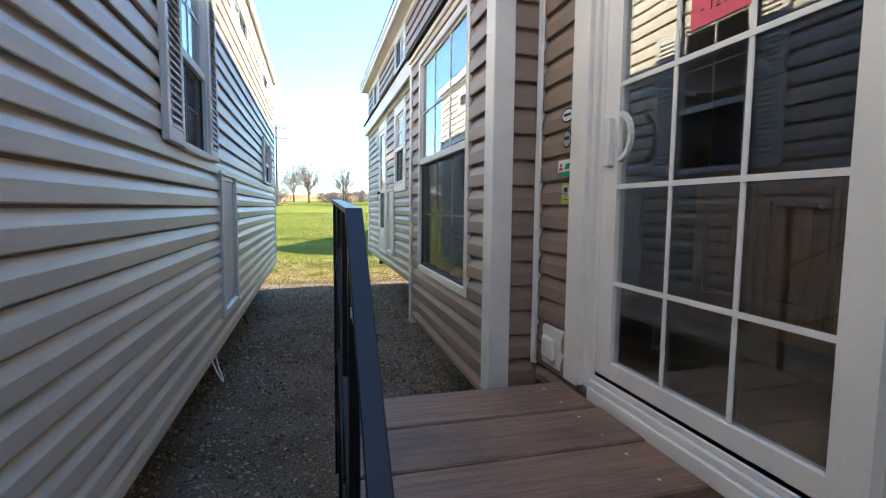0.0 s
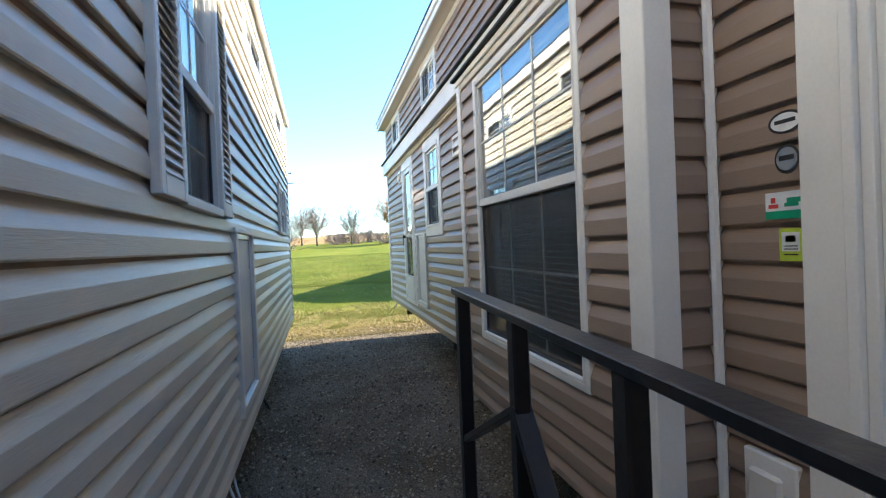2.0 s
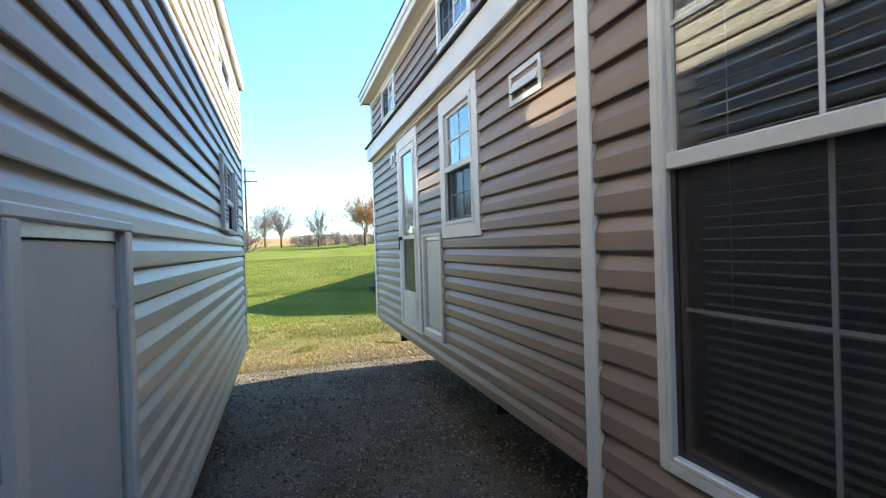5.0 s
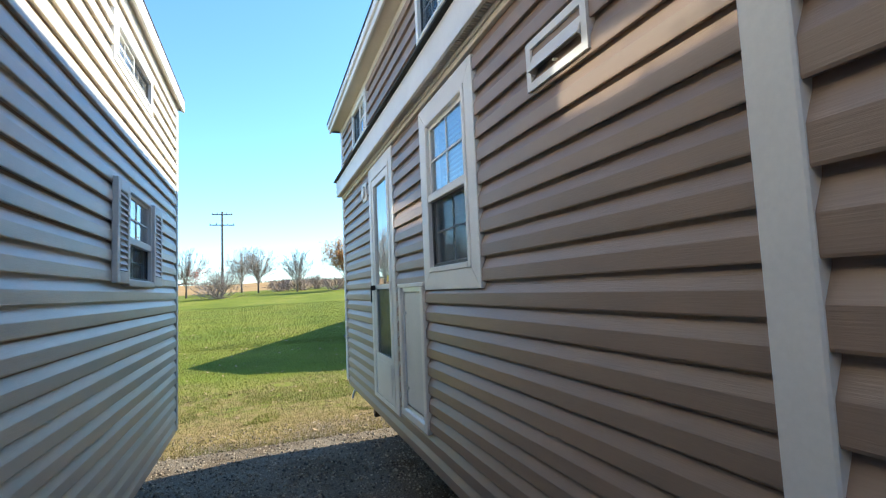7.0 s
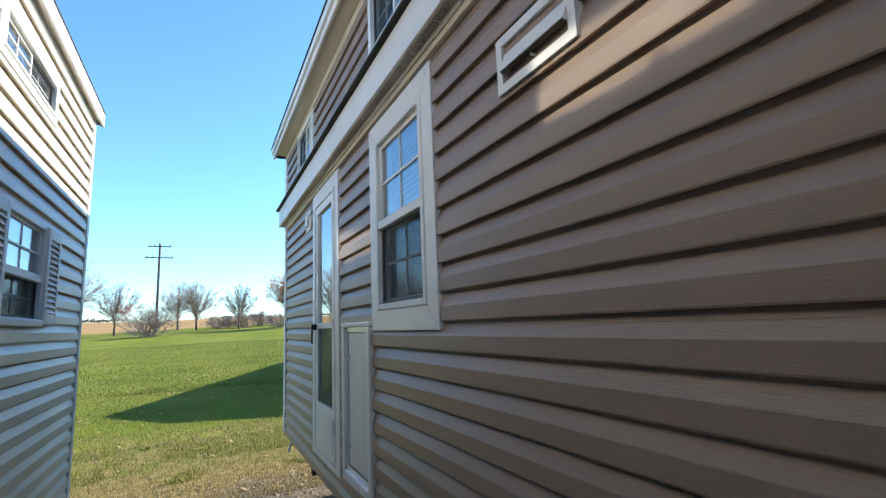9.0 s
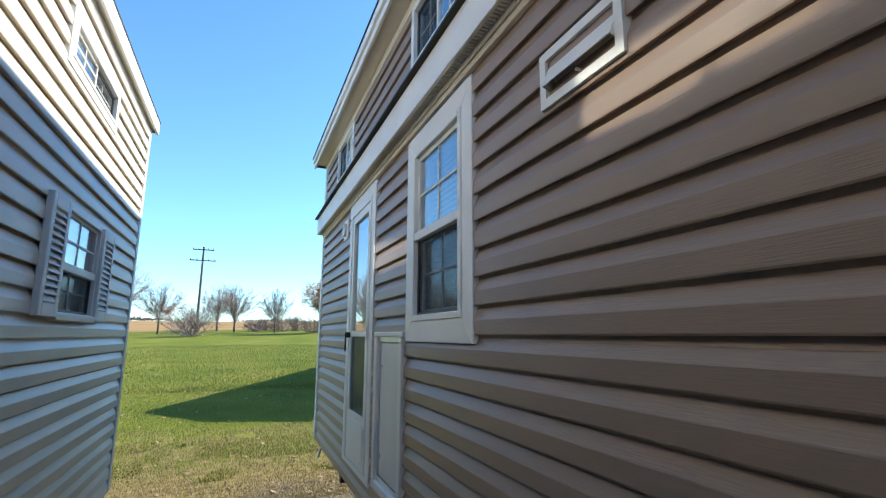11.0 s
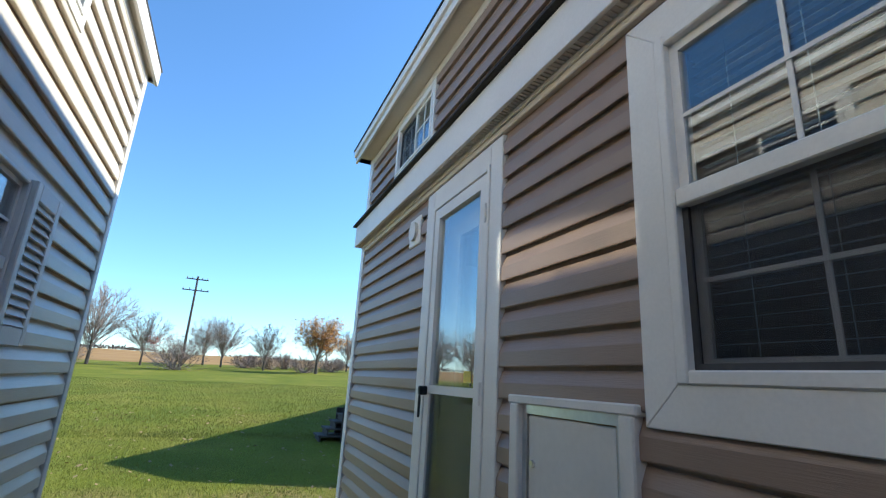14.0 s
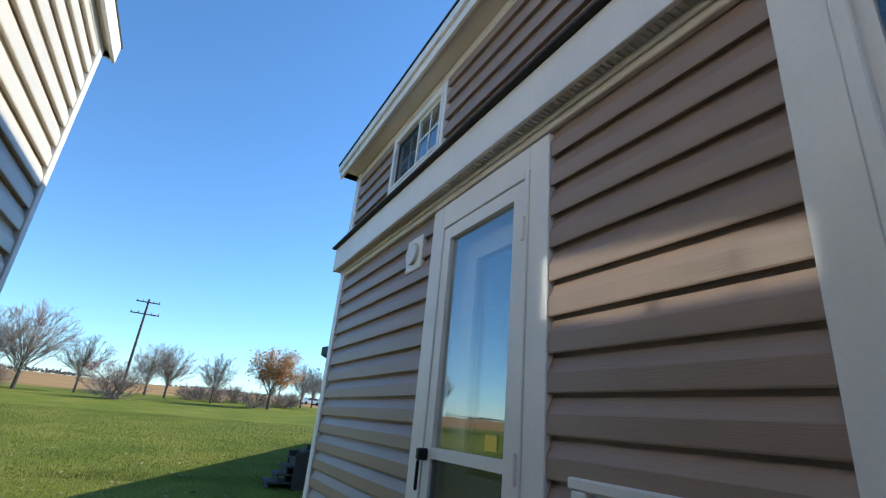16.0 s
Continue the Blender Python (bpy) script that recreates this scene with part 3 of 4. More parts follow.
# chassis
for x in (1.9, 4.2):
    wpart("chassis_beam", box(x - 0.06, x + 0.06, R0 + 0.2, R1 - 0.1, RB - 0.26, RB), STEEL, house)
for y in (-2.2, 0.5, 3.0, 5.6, 8.4):
    wpart("chassis_outrigger", box(RX + 0.02, 4.7, y - 0.03, y + 0.03, RB - 0.14, RB - 0.01), STEEL, house)

# openings of the taupe house
hung_window("window_1", BX, -1, *BIGW, 0.02, WHITE, "large white hung window with grid bars and screen", rail=1.945, cols=3, rows=1, flat=0.026)
for a, b, c, d in ((BIGW[0] - 0.035, BIGW[0], BIGW[2] - 0.035, BIGW[3] + 0.035), (BIGW[1], BIGW[1] + 0.035, BIGW[2] - 0.035, BIGW[3] + 0.035)):
    wpart("casing", box(BX - 0.03, BX + 0.01, a, b, c, d, 0.003), WHITE, bpy.data.objects["window_1"])
for c, d in ((BIGW[2] - 0.035, BIGW[2]), (BIGW[3], BIGW[3] + 0.035)):
    wpart("casing", box(BX - 0.03, BX + 0.01, BIGW[0], BIGW[1], c, d, 0.003), WHITE, bpy.data.objects["window_1"])
blind(BX + 0.075, -1, BIGW[0] + 0.05, BIGW[1] - 0.05, BIGW[2] + 0.04, BIGW[3] - 0.04)
hung_window("window_2", RX, -1, *MIDW, 0.105, WHITE, "white hung window in wide flat trim with screen", rail=2.345, cols=2, rows=1, flat=0.03)
blind(RX + 0.085, -1, MIDW[0] + 0.14, MIDW[1] - 0.14, MIDW[2] + 0.12, MIDW[3] - 0.12)
for i, h in enumerate(LOFTS):
    hung_window("window_%d" % (i + 3), RX, -1, *h, 0.035, WHITE, "small white sliding loft window above the belt", cols=2, rows=1, slider=True, flat=0.03)
hatch(RX, -1, *HATCH_R, "white exterior access hatch in taupe siding")


def entry_door():
    y0, y1, z0, z1 = DOOR
    d = thing("door_1", (RX, (y0 + y1) / 2, z0), "white full-view storm door, closed, in wide white trim", "door", kind="structure")
    c = 0.105
    X = lambda v: RX - v
    for a, b, e, f in ((y0, y0 + c, z0, z1), (y1 - c, y1, z0, z1), (y0 + c, y1 - c, z1 - c, z1), (y0 + c, y1 - c, z0, z0 + 0.04)):
        wpart("casing", box(X(-0.01), X(0.03), a, b, e, f, 0.003), WHITE, d)
    a0, a1, b0, b1 = y0 + c, y1 - c, z0 + 0.04, z1 - c
    for a, b, e, f in ((a0, a0 + 0.025, b0, b1), (a1 - 0.025, a1, b0, b1), (a0 + 0.025, a1 - 0.025, b1 - 0.025, b1)):
        wpart("jamb", box(X(-0.06), X(0.036), a, b, e, f, 0.003), WHITE, d)
    l0, l1, m0, m1 = a0 + 0.03, a1 - 0.03, b0 + 0.01, b1 - 0.03
    s = 0.062
    glass_lo, glass_hi, mid = m0 + 0.36, m1 - s, 1.83
    leaf = wpart("leaf", slab_with_holes(X(0.03), X(-0.005), l0, l1, m0, m1, [(l0 + s, l1 - s, glass_lo, mid - 0.02), (l0 + s, l1 - s, mid + 0.02, glass_hi)]), WHITE, d)
    wpart("kick_panel", box(X(0.03), X(0.034), l0 + s, l1 - s, m0 + 0.05, glass_lo - 0.05, 0.003), WHITE, leaf)
    for lo, hi in ((glass_lo, mid - 0.02), (mid + 0.02, glass_hi)):
        p = wpart("pane", box(X(0.012), X(0.008), l0 + s, l1 - s, lo, hi), GLASS, leaf)
        p.visible_shadow = False
    q = wpart("screen", box(X(0.02), X(0.0185), l0 + s, l1 - s, glass_lo, mid - 0.02), SCREEN, d, "dark insect screen")
    q.visible_shadow = False
    for hz in (m0 + 0.25, mid, m1 - 0.2):
        wpart("hinge", cylinder((X(0.037), l0 - 0.008, hz - 0.045), (X(0.037), l0 - 0.008, hz + 0.045), 0.008, 10), WHITE, d)
    h = wpart("handle", box(X(0.075), X(0.03), l1 - 0.045, l1 - 0.015, 1.80, 1.845, 0.006), BLACK, d)
    wpart("handle_lever", box(X(0.075), X(0.062), l1 - 0.04, l1 - 0.025, 1.69, 1.80, 0.005), BLACK, h)
    st = wpart("sticker", box(X(0.0145), X(0.013), l0 + s + 0.06, l0 + s + 0.13, mid + 0.04, mid + 0.09), YELLOW_ST, d, "yellow sticker on the pane")
    # inner door of the house, white with a tall glazed panel
    wpart("inner_door", slab_with_holes(RX + 0.06, RX + 0.1, a0, a1, b0, b1, [(a0 + 0.19, a1 - 0.19, b0 + 0.9, b1 - 0.2)]), WHITE, d)
    pane = wpart("pane", box(RX + 0.075, RX + 0.08, a0 + 0.19, a1 - 0.19, b0 + 0.9, b1 - 0.2), GLASS, d)
    pane.visible_shadow = False


entry_door()


def round_vent():
    v = thing("wall_vent", (RX, 8.33, 2.68), "square white vent plate with round grey cap", "vent")
    wpart("plate", box(RX - 0.03, RX, 8.235, 8.425, 2.69, 2.88, 0.005), WHITE, v)
    wpart("cap", cylinder((RX - 0.05, 8.33, 2.785), (RX - 0.03, 8.33, 2.785), 0.062, 24), TRIM_L, v)


round_vent()


def wall_lamp():
    v = thing("wall_lamp", (1.33, R1, 2.44), "small dark lantern on the end wall by the corner", "lamp")
    wpart("back_plate", box(1.29, 1.37, R1 + 0.02, R1 + 0.035, 2.39, 2.50, 0.004), BLACK, v)
    wpart("body", box(1.285, 1.335, R1 + 0.035, R1 + 0.13, 2.41, 2.47, 0.01), BLACK, v)


wall_lamp()


def range_vent():
    y0, y1, z0, z1 = 4.77, 5.135, 2.522, 2.71
    v = thing("range_vent", (RX, 4.96, z0), "white rectangular range hood vent with angled flap", "vent")
    wpart("frame", slab_with_holes(RX - 0.035, RX - 0.002, y0, y1, z0, z1, [(y0 + 0.03, y1 - 0.03, z0 + 0.03, z1 - 0.03)]), WHITE, v)
    bm = bmesh.new()
    prism(bm, [(RX - 0.010, z1 - 0.032), (RX - 0.014, z1 - 0.032), (RX - 0.050, z0 + 0.066), (RX - 0.046, z0 + 0.066)], y0 + 0.03, y1 - 0.03)
    wpart("flap", bm, WHITE, v)
    for y in (y0 + 0.031, y1 - 0.035):
        bm = bmesh.new()
        prism(bm, [(RX - 0.004, z1 - 0.032), (RX - 0.048, z0 + 0.066), (RX - 0.004, z0 + 0.05)], y, y + 0.004)
        wpart("cheek", bm, WHITE, v)
    wpart("damper_rib", box(RX - 0.04, RX - 0.005, (y0 + y1) / 2 - 0.003, (y0 + y1) / 2 + 0.003, z0 + 0.045, z0 + 0.052), CREAM, v)
    wpart("back", box(RX - 0.004, RX - 0.001, y0 + 0.03, y1 - 0.03, z0 + 0.03, z1 - 0.03), CREAM, v)


range_vent()


def slider_door():
    y0, y1, z0, z1 = SLID
    d = thing("door_2", (RX, 0.5, z0), "white sliding patio door with grid bars, closed", "door", kind="structure")
    X = lambda v: RX - v
    c = 0.12
    for a, b, e, f in ((y0, y0 + c, z0, z1), (y1 - c, y1, z0, z1), (y0 + c, y1 - c, z1 - c, z1)):
        wpart("casing", box(X(-0.02), X(0.03), a, b, e, f, 0.004), WHITE, d)
    a0, a1, b0, b1 = y0 + c, y1 - c, z0 + 0.02, z1 - c
    for k, (w, t) in enumerate(((0.03, 0.042), (0.06, 0.022), (0.092, 0.004))):
        wpart("jamb", box(X(-0.09), X(t), a1 - w, a1 - (0, 0.03, 0.06)[k], b0, b1, 0.003), WHITE, d)
    wpart("jamb", box(X(-0.09), X(0.03), a0, a0 + 0.06, b0, b1, 0.003), WHITE, d)
    wpart("head", box(X(-0.09), X(0.03), a0 + 0.06, a1 - 0.092, b1 - 0.05, b1, 0.003), WHITE, d)
    wpart("sill", box(X(-0.09), X(0.026), y0 + c, y1 - c - 0.07, z0 - 0.03, z0 + 0.03, 0.004), WHITE, d)
    wpart("sill", box(X(-0.09), X(0.016), y0 + c, y1 - c - 0.07, z0 + 0.03, z0 + 0.06, 0.004), WHITE, d)
    wpart("sill", box(X(-0.02), X(0.005), y0 + c, y1 - c - 0.07, z0 + 0.06, z0 + 0.085, 0.004), WHITE, d)

    def panel(p0, p1, dep, left, right):
        q = wpart("panel", slab_with_holes(X(dep), X(dep - 0.04), p0, p1, z0 + 0.085, b1 - 0.05, [(p0 + right, p1 - left, 0.965, 2.40)]), WHITE, d)
        g = wpart("pane", box(X(dep - 0.018), X(dep - 0.023), p0 + right, p1 - left, 0.965, 2.40), GLASS, q)
        g.visible_shadow = False
        gw = p1 - left - p0 - right
        for k in (1, 2):
            y = p0 + right + gw * k / 3
            wpart("muntin", box(X(dep - 0.008), X(dep - 0.015), y - 0.009, y + 0.009, 0.965, 2.40, 0.002), WHITE, q)
        for z in (1.285, 1.66, 2.045):
            wpart("muntin", box(X(dep - 0.004), X(dep - 0.0075), p0 + right, p1 - left, z - 0.009, z + 0.009), WHITE, q)

    panel(0.47, a1 - 0.094, 0.0, 0.092, 0.09)
    panel(a0 + 0.06, 0.52, -0.045, 0.07, 0.09)
    wpart("lock_plate", box(X(0.03), X(0.0), 1.415, 1.45, 1.735, 1.925, 0.006), WHITE, d)
    h = bmesh.new()
    for k in range(10):
        t0, t1 = radians(-80 + 16 * k), radians(-80 + 16 * (k + 1))
        P = lambda t: (X(0.035), 1.345 - 0.075 * math.cos(t), 1.838 + 0.085 * math.sin(t))
        bar(h, P(t0), P(t1), 0.018, 0.018)
    wpart("pull_handle", h, WHITE, d)


slider_door()


def paper_sign():
    s = thing("paper_sign", (RX + 0.017, 0.955, 2.13), "bright pink paper note with handwritten number on glass door", "sign")
    wpart("sheet", box(RX + 0.0162, RX + 0.017, 0.84, 1.07, 2.128, 2.36), PINK, s)
    t = bpy.data.curves.new("writing", "FONT")
    t.body, t.size, t.extrude, t.align_x = "- 12187", 0.05, 0.0002, "CENTER"
    t.materials.append(INK)
    ob = new("writing", t)
    ob.matrix_world = Matrix(((0, 0, -1, RX + 0.0157), (-1, 0, 0, 0.955), (0, 1, 0, 2.165), (0, 0, 0, 1)))
    under(ob, s)


paper_sign()


def sticker(y, z, w, h, mat, label, bars=(), oval=False):
    s = thing("sticker", (RX - 0.017, y, z), label, "sticker", "door stickers")
    if oval:
        bm = cylinder((0, 0, 0), (0.0015, 0, 0), 0.5, 28)
        bm.transform(Matrix.Diagonal((1, w, h, 1)))
        bm.transform(Matrix.Translation((RX - 0.0265, y, z)))
        wpart("face", bm, mat, s)
        bm = cylinder((0, 0, 0), (0.0015, 0, 0), 0.5, 28)
        bm.transform(Matrix.Diagonal((1, w * 0.84, h * 0.78, 1)))
        bm.transform(Matrix.Translation((RX - 0.0275, y, z)))
        wpart("field", bm, bars[0], s)
        wpart("mark", box(RX - 0.0285, RX - 0.0275, y - w * 0.3, y + w * 0.3, z - h * 0.05, z + h * 0.12), bars[1], s)
    else:
        wpart("face", box(RX - 0.0265, RX - 0.025, y - w / 2, y + w / 2, z - h / 2, z + h / 2), mat, s)
        for m, a, b, c, d in bars:
            wpart("mark", box(RX - 0.0275, RX - 0.0266, y + a * w, y + b * w, z + c * h, z + d * h), m, s)


sticker(1.737, 1.99, 0.105, 0.065, INK, "small oval black and white maker's badge", (PAPER, INK), True)
sticker(1.736, 1.886, 0.074, 0.084, INK, "small round dark maker's badge", (ALU, INK), True)
sticker(1.742, 1.756, 0.13, 0.077, PAPER, "white and green rectangular sticker", ((GREEN_ST, -0.5, 0.5, -0.5, -0.2), (RED_ST, 0.18, 0.42, -0.1, 0.05), (RED_ST, 0.25, 0.36, 0.1, 0.3), (GREEN_ST, -0.36, -0.02, 0.08, 0.26), (GREEN_ST, -0.28, 0.04, -0.06, 0.08)))
sticker(1.732, 1.643, 0.07, 0.093, LIME_ST, "lime green certification tag", ((PAPER, -0.38, 0.38, -0.2, 0.38), (LIME_ST, -0.22, 0.22, 0.08, 0.28), (INK, -0.3, 0.3, -0.06, -0.02), (INK, -0.3, 0.3, -0.15, -0.11), (INK, -0.3, 0.3, -0.32, -0.28)))


def outlet_cover():
    o = thing("outlet_cover", (RX, 1.825, 0.81), "white weatherproof outlet cover on siding", "outlet")
    wpart("plate", box(RX - 0.03, RX, 1.735, 1.915, 0.815, 1.005, 0.006), WHITE, o)
    wpart("lid", box(RX - 0.055, RX - 0.03, 1.77, 1.88, 0.85, 0.96, 0.01), TRIM_L, o)


outlet_cover()


def cabinet(y0, y1):
    c = thing("kitchen_cabinet", (2.9, (y0 + y1) / 2, RB + 0.16), "brown raised-panel kitchen base cabinet", "cabinet", "kitchen cabinets")
    wpart("body", box(2.62, 3.2, y0, y1, RB + 0.16, 1.74, 0.003), CABINET, c)
    d = wpart("door", slab_with_holes(2.6, 2.62, y0 + 0.03, y1 - 0.03, 0.98, 1.70, [(y0 + 0.1, y1 - 0.1, 1.05, 1.63)]), CABINET, c)
    wpart("raised_panel", box(2.603, 2.62, y0 + 0.125, y1 - 0.125, 1.075, 1.605, 0.012), CABINET, d)
    wpart("knob", cylinder((2.575, y0 + 0.06, 1.6), (2.6, y0 + 0.06, 1.6), 0.014, 10), ALU, d)


for k in range(4):
    cabinet(0.6 + 0.46 * k, 1.055 + 0.46 * k)
tagged(part("countertop", box(2.58, 3.22, 0.58, 2.46, 1.74, 1.78, 0.004), GASKET), "dark kitchen countertop over the cabinets", "countertop")

# plain unseen wall, added to close the lane behind and cut its skylight
tagged(part("wall_south", box(-4.1, 4.9, -4.35, -4.2, 0, 3.9), SIDING_L), "plain pale siding wall, unseen, added to block skylight", "wall", kind="structure")

# ---- greige house ----
LX, LB, LTOP, L0, L1 = -0.524, 0.56, 3.72, -4.0, 8.92
house_l = thing("house", (-2.3, 3, 0), "pale greige vinyl-sided park home with louvred shutters", "house")
LW1 = (2.555, 3.20, 1.89, 3.03)
LW2 = (7.035, 7.735, 1.92, 2.51)
LLOFT = (6.74, 7.77, 3.20, 3.52)
LLOFT2 = (4.40, 5.43, 3.20, 3.52)
LHATCH = (3.60, 4.32, 0.73, 1.80)
wpart("wall", slab_with_holes(LX - 0.10, LX, L0, L1, LB, 3.8, [inset(LW1, 0.03), inset(LW2, 0.03), inset(LLOFT, 0.03), inset(LLOFT2, 0.03)]), INNER, house_l)
wpart("end_wall", box(-4.1, LX - 0.1, L1 - 0.1, L1, LB, 3.8), SIDING_L, house_l)
wpart("end_wall", box(-4.1, LX - 0.1, L0, L0 + 0.1, LB, 3.8), SIDING_L, house_l)
wpart("back_wall", box(-4.1, -4.0, L0 + 0.1, L1 - 0.1, LB, 3.8), SIDING_L, house_l)
wpart("floor", box(-4.0, LX - 0.1, L0 + 0.1, L1 - 0.1, LB, LB + 0.16), FLOOR_IN, house_l)
wpart("loft_floor", box(-4.0, LX - 0.1, L0 + 0.1, L1 - 0.1, 3.08, 3.14), INNER, house_l)
siding(house_l, SIDING_L, LX, 1, L0, L1 - 0.04, LB, LTOP - 0.02, 1.685, [i2(LW1), i2(LW2), i2(LLOFT), i2(LLOFT2), i2(LHATCH)])
siding(house_l, SIDING_L, L1, 1, -4.1, LX - 0.02, LB, LTOP, 1.685, axis="x")
wpart("corner_trim", box(LX - 0.02, LX + 0.03, L1 - 0.05, L1 + 0.02, LB - 0.01, LTOP, 0.004), TRIM_L, house_l)
wpart("starter_strip", box(LX - 0.06, LX + 0.018, L0, L1 - 0.05, LB - 0.03, LB, 0.003), SIDING_L, house_l)
wpart("frieze", box(LX, LX + 0.028, L0, L1 - 0.05, LTOP - 0.05, LTOP + 0.005, 0.004), CREAM, house_l)
wpart("soffit", box(LX, LX + 0.055, L0, L1 + 0.08, LTOP + 0.005, LTOP + 0.017), CREAM, house_l)
wpart("fascia", box(LX + 0.055, LX + 0.075, L0, L1 + 0.10, LTOP - 0.01, LTOP + 0.11, 0.003), WHITE, house_l)
wpart("gable_soffit", box(-2.3, LX + 0.055, L1 + 0.02, L1 + 0.08, LTOP + 0.005, LTOP + 0.017), CREAM, house_l)
bm = bmesh.new()
prism(bm, [(LX + 0.078, LTOP + 0.112), (LX + 0.078, LTOP + 0.126), (-2.3, LTOP + 0.55), (-4.3, LTOP + 0.13), (-4.3, LTOP + 0.112), (-2.3, LTOP + 0.52)], L0 - 0.1, L1 + 0.12)
wpart("roof", bm, SHINGLE, house_l)
bm = bmesh.new()
prism(bm, [(LX + 0.055, LTOP), (LX + 0.055, LTOP + 0.11), (-2.3, LTOP + 0.52), (-4.25, LTOP + 0.11), (-4.25, LTOP), (-2.3, LTOP + 0.42)], L1 + 0.08, L1 + 0.10)
wpart("bargeboard", bm, WHITE, house_l)
bm = bmesh.new()
prism(bm, [(LX, LTOP + 0.02), (LX, LTOP + 0.1), (-2.3, LTOP + 0.5), (-4.1, LTOP + 0.1), (-4.1, LTOP + 0.02)], L1 - 0.04, L1)
wpart("gable", bm, SIDING_L, house_l)
for x in (-1.1, -3.4):
    wpart("chassis_beam", box(x - 0.06, x + 0.06, L0 + 0.2, L1 - 0.1, LB - 0.26, LB), STEEL, house_l)
hung_window("window_6", LX, 1, *LW1, 0.0, TRIM_L, "pale hung window between louvred shutters", cols=2, rows=1, sill=True, flat=0.028, rail=2.38)
hung_window("window_7", LX, 1, *LW2, 0.0, TRIM_L, "small pale hung window between shutters", cols=2, rows=1, sill=True, flat=0.028, rail=2.185)
hung_window("window_9", LX, 1, *LLOFT2, 0.05, WHITE, "wide low white loft window under the eave", cols=2, rows=1, slider=True, flat=0.03)
hung_window("window_8", LX, 1, *LLOFT, 0.05, WHITE, "wide low white loft window under the eave", cols=2, rows=1, slider=True, flat=0.03)
shutter(LX + 0.018, 1, 2.255, 2.55, 1.87, 3.05)
shutter(LX + 0.018, 1, 3.205, 3.47, 1.87, 3.05)
shutter(LX + 0.018, 1, 6.765, 7.03, 1.905, 2.52)
shutter(LX + 0.018, 1, 7.74, 8.03, 1.905, 2.52)
hatch(LX, 1, *LHATCH, "white access hatch set in pale siding")


# running gear beneath both houses
def trailer_wheel(x, y):
    w = thing("trailer_wheel", (x, y, 0), "dusty black trailer wheel under the house", "wheel", "trailer wheels")
    bm = bmesh.new()
    bmesh.ops.create_uvsphere(bm, u_segments=24, v_segments=12, radius=0.33)
    bm.transform(Matrix.Translation((0, 0, 0)) @ Matrix.Rotation(radians(90), 4, "Y"))
    for v in bm.verts:
        v.co.x = max(-0.09, min(0.09, v.co.x))
    bm.transform(Matrix.Translation((x, y, 0.33)))
    wpart("tyre", bm, RUBBER, w)
    wpart("rim", cylinder((x - 0.1, y, 0.33), (x + 0.1, y, 0.33), 0.18, 18), STEEL, w)


for x, ys2 in ((2.1, (5.0, 5.9)), (-1.35, (3.9, 4.8))):
    for y in ys2:
        trailer_wheel(x, y)


def block_pier(x, y, top):
    p = thing("block_pier", (x, y, 0), "stacked grey concrete block pier", "pier", "block piers")
    n = 2
    for k in range(n):
        wpart("block", box(x - 0.1, x + 0.1, y - 0.2, y + 0.2, top * k / n, top * (k + 1) / n - 0.004, 0.006), BLOCK, p)


for y in (-1.5, 1.8, 7.6, 9.2):
    block_pier(2.5, y, RB)
for y in (-1.5, 1.6, 6.4, 8.3):
    block_pier(-1.7, y, LB)


def pipe(name, pts, r, mat, label, category):
    c = bpy.data.curves.new(name, "CURVE")
    c.dimensions, c.bevel_depth, c.bevel_resolution = "3D", r, 2
    s = c.splines.new("BEZIER")
    s.bezier_points.add(len(pts) - 1)
    for p, q in zip(s.bezier_points, pts):
        p.co, p.handle_left_type, p.handle_right_type = q, "AUTO", "AUTO"
    c.materials.append(mat)
    return tagged(new(name, c), label, category)


pipe("hanging_cable", [(-0.53, 3.25, 0.56), (-0.47, 3.22, 0.42), (-0.46, 3.3, 0.36), (-0.5, 3.36, 0.45), (-0.53, 3.4, 0.56)], 0.006, PAPER, "pale cable loop hanging under the house", "cable")
pipe("hanging_cable", [(-0.54, 4.7, 0.56), (-0.48, 4.72, 0.45), (-0.5, 4.8, 0.42), (-0.55, 4.85, 0.56)], 0.006, INK, "dark cable loop hanging under the house", "cable")
pipe("drain_pipe", [(1.36, 9.5, 0.70), (1.30, 9.5, 0.60), (1.28, 9.52, 0.52)], 0.012, PAPER, "short drain tube below the corner", "pipe")
pipe("drain_pipe", [(1.2, 4.35, 0.68), (1.16, 4.3, 0.6), (1.17, 4.25, 0.5), (1.25, 4.22, 0.46)], 0.022, ALU, "bent vent pipe beneath the bay", "pipe")

# ---- entry platform with steel rail ----
DZ = 0.79
platform = thing("entry_platform", (0.74, 1.26, 0), "stained wooden entry platform with three wide planks", "platform")
for k in range(3):
    y = 0.835 + k * 0.287
    b = box(0.235, 1.245 + 0.008 * (k % 2), y, y + 0.275, DZ - 0.038, DZ, 0.006)
    wpart("plank", b, WOOD, platform)
    for x in (0.33, 1.12):
        for dy in (0.06, 0.21):
            wpart("screw", cylinder((x, y + dy, DZ - 0.004), (x, y + dy, DZ + 0.0015), 0.006, 8), ALU, platform)
for y in (0.85, 1.65):
    wpart("joist", box(0.26, 1.17, y, y + 0.038, DZ - 0.18, DZ - 0.038), WOOD, platform)
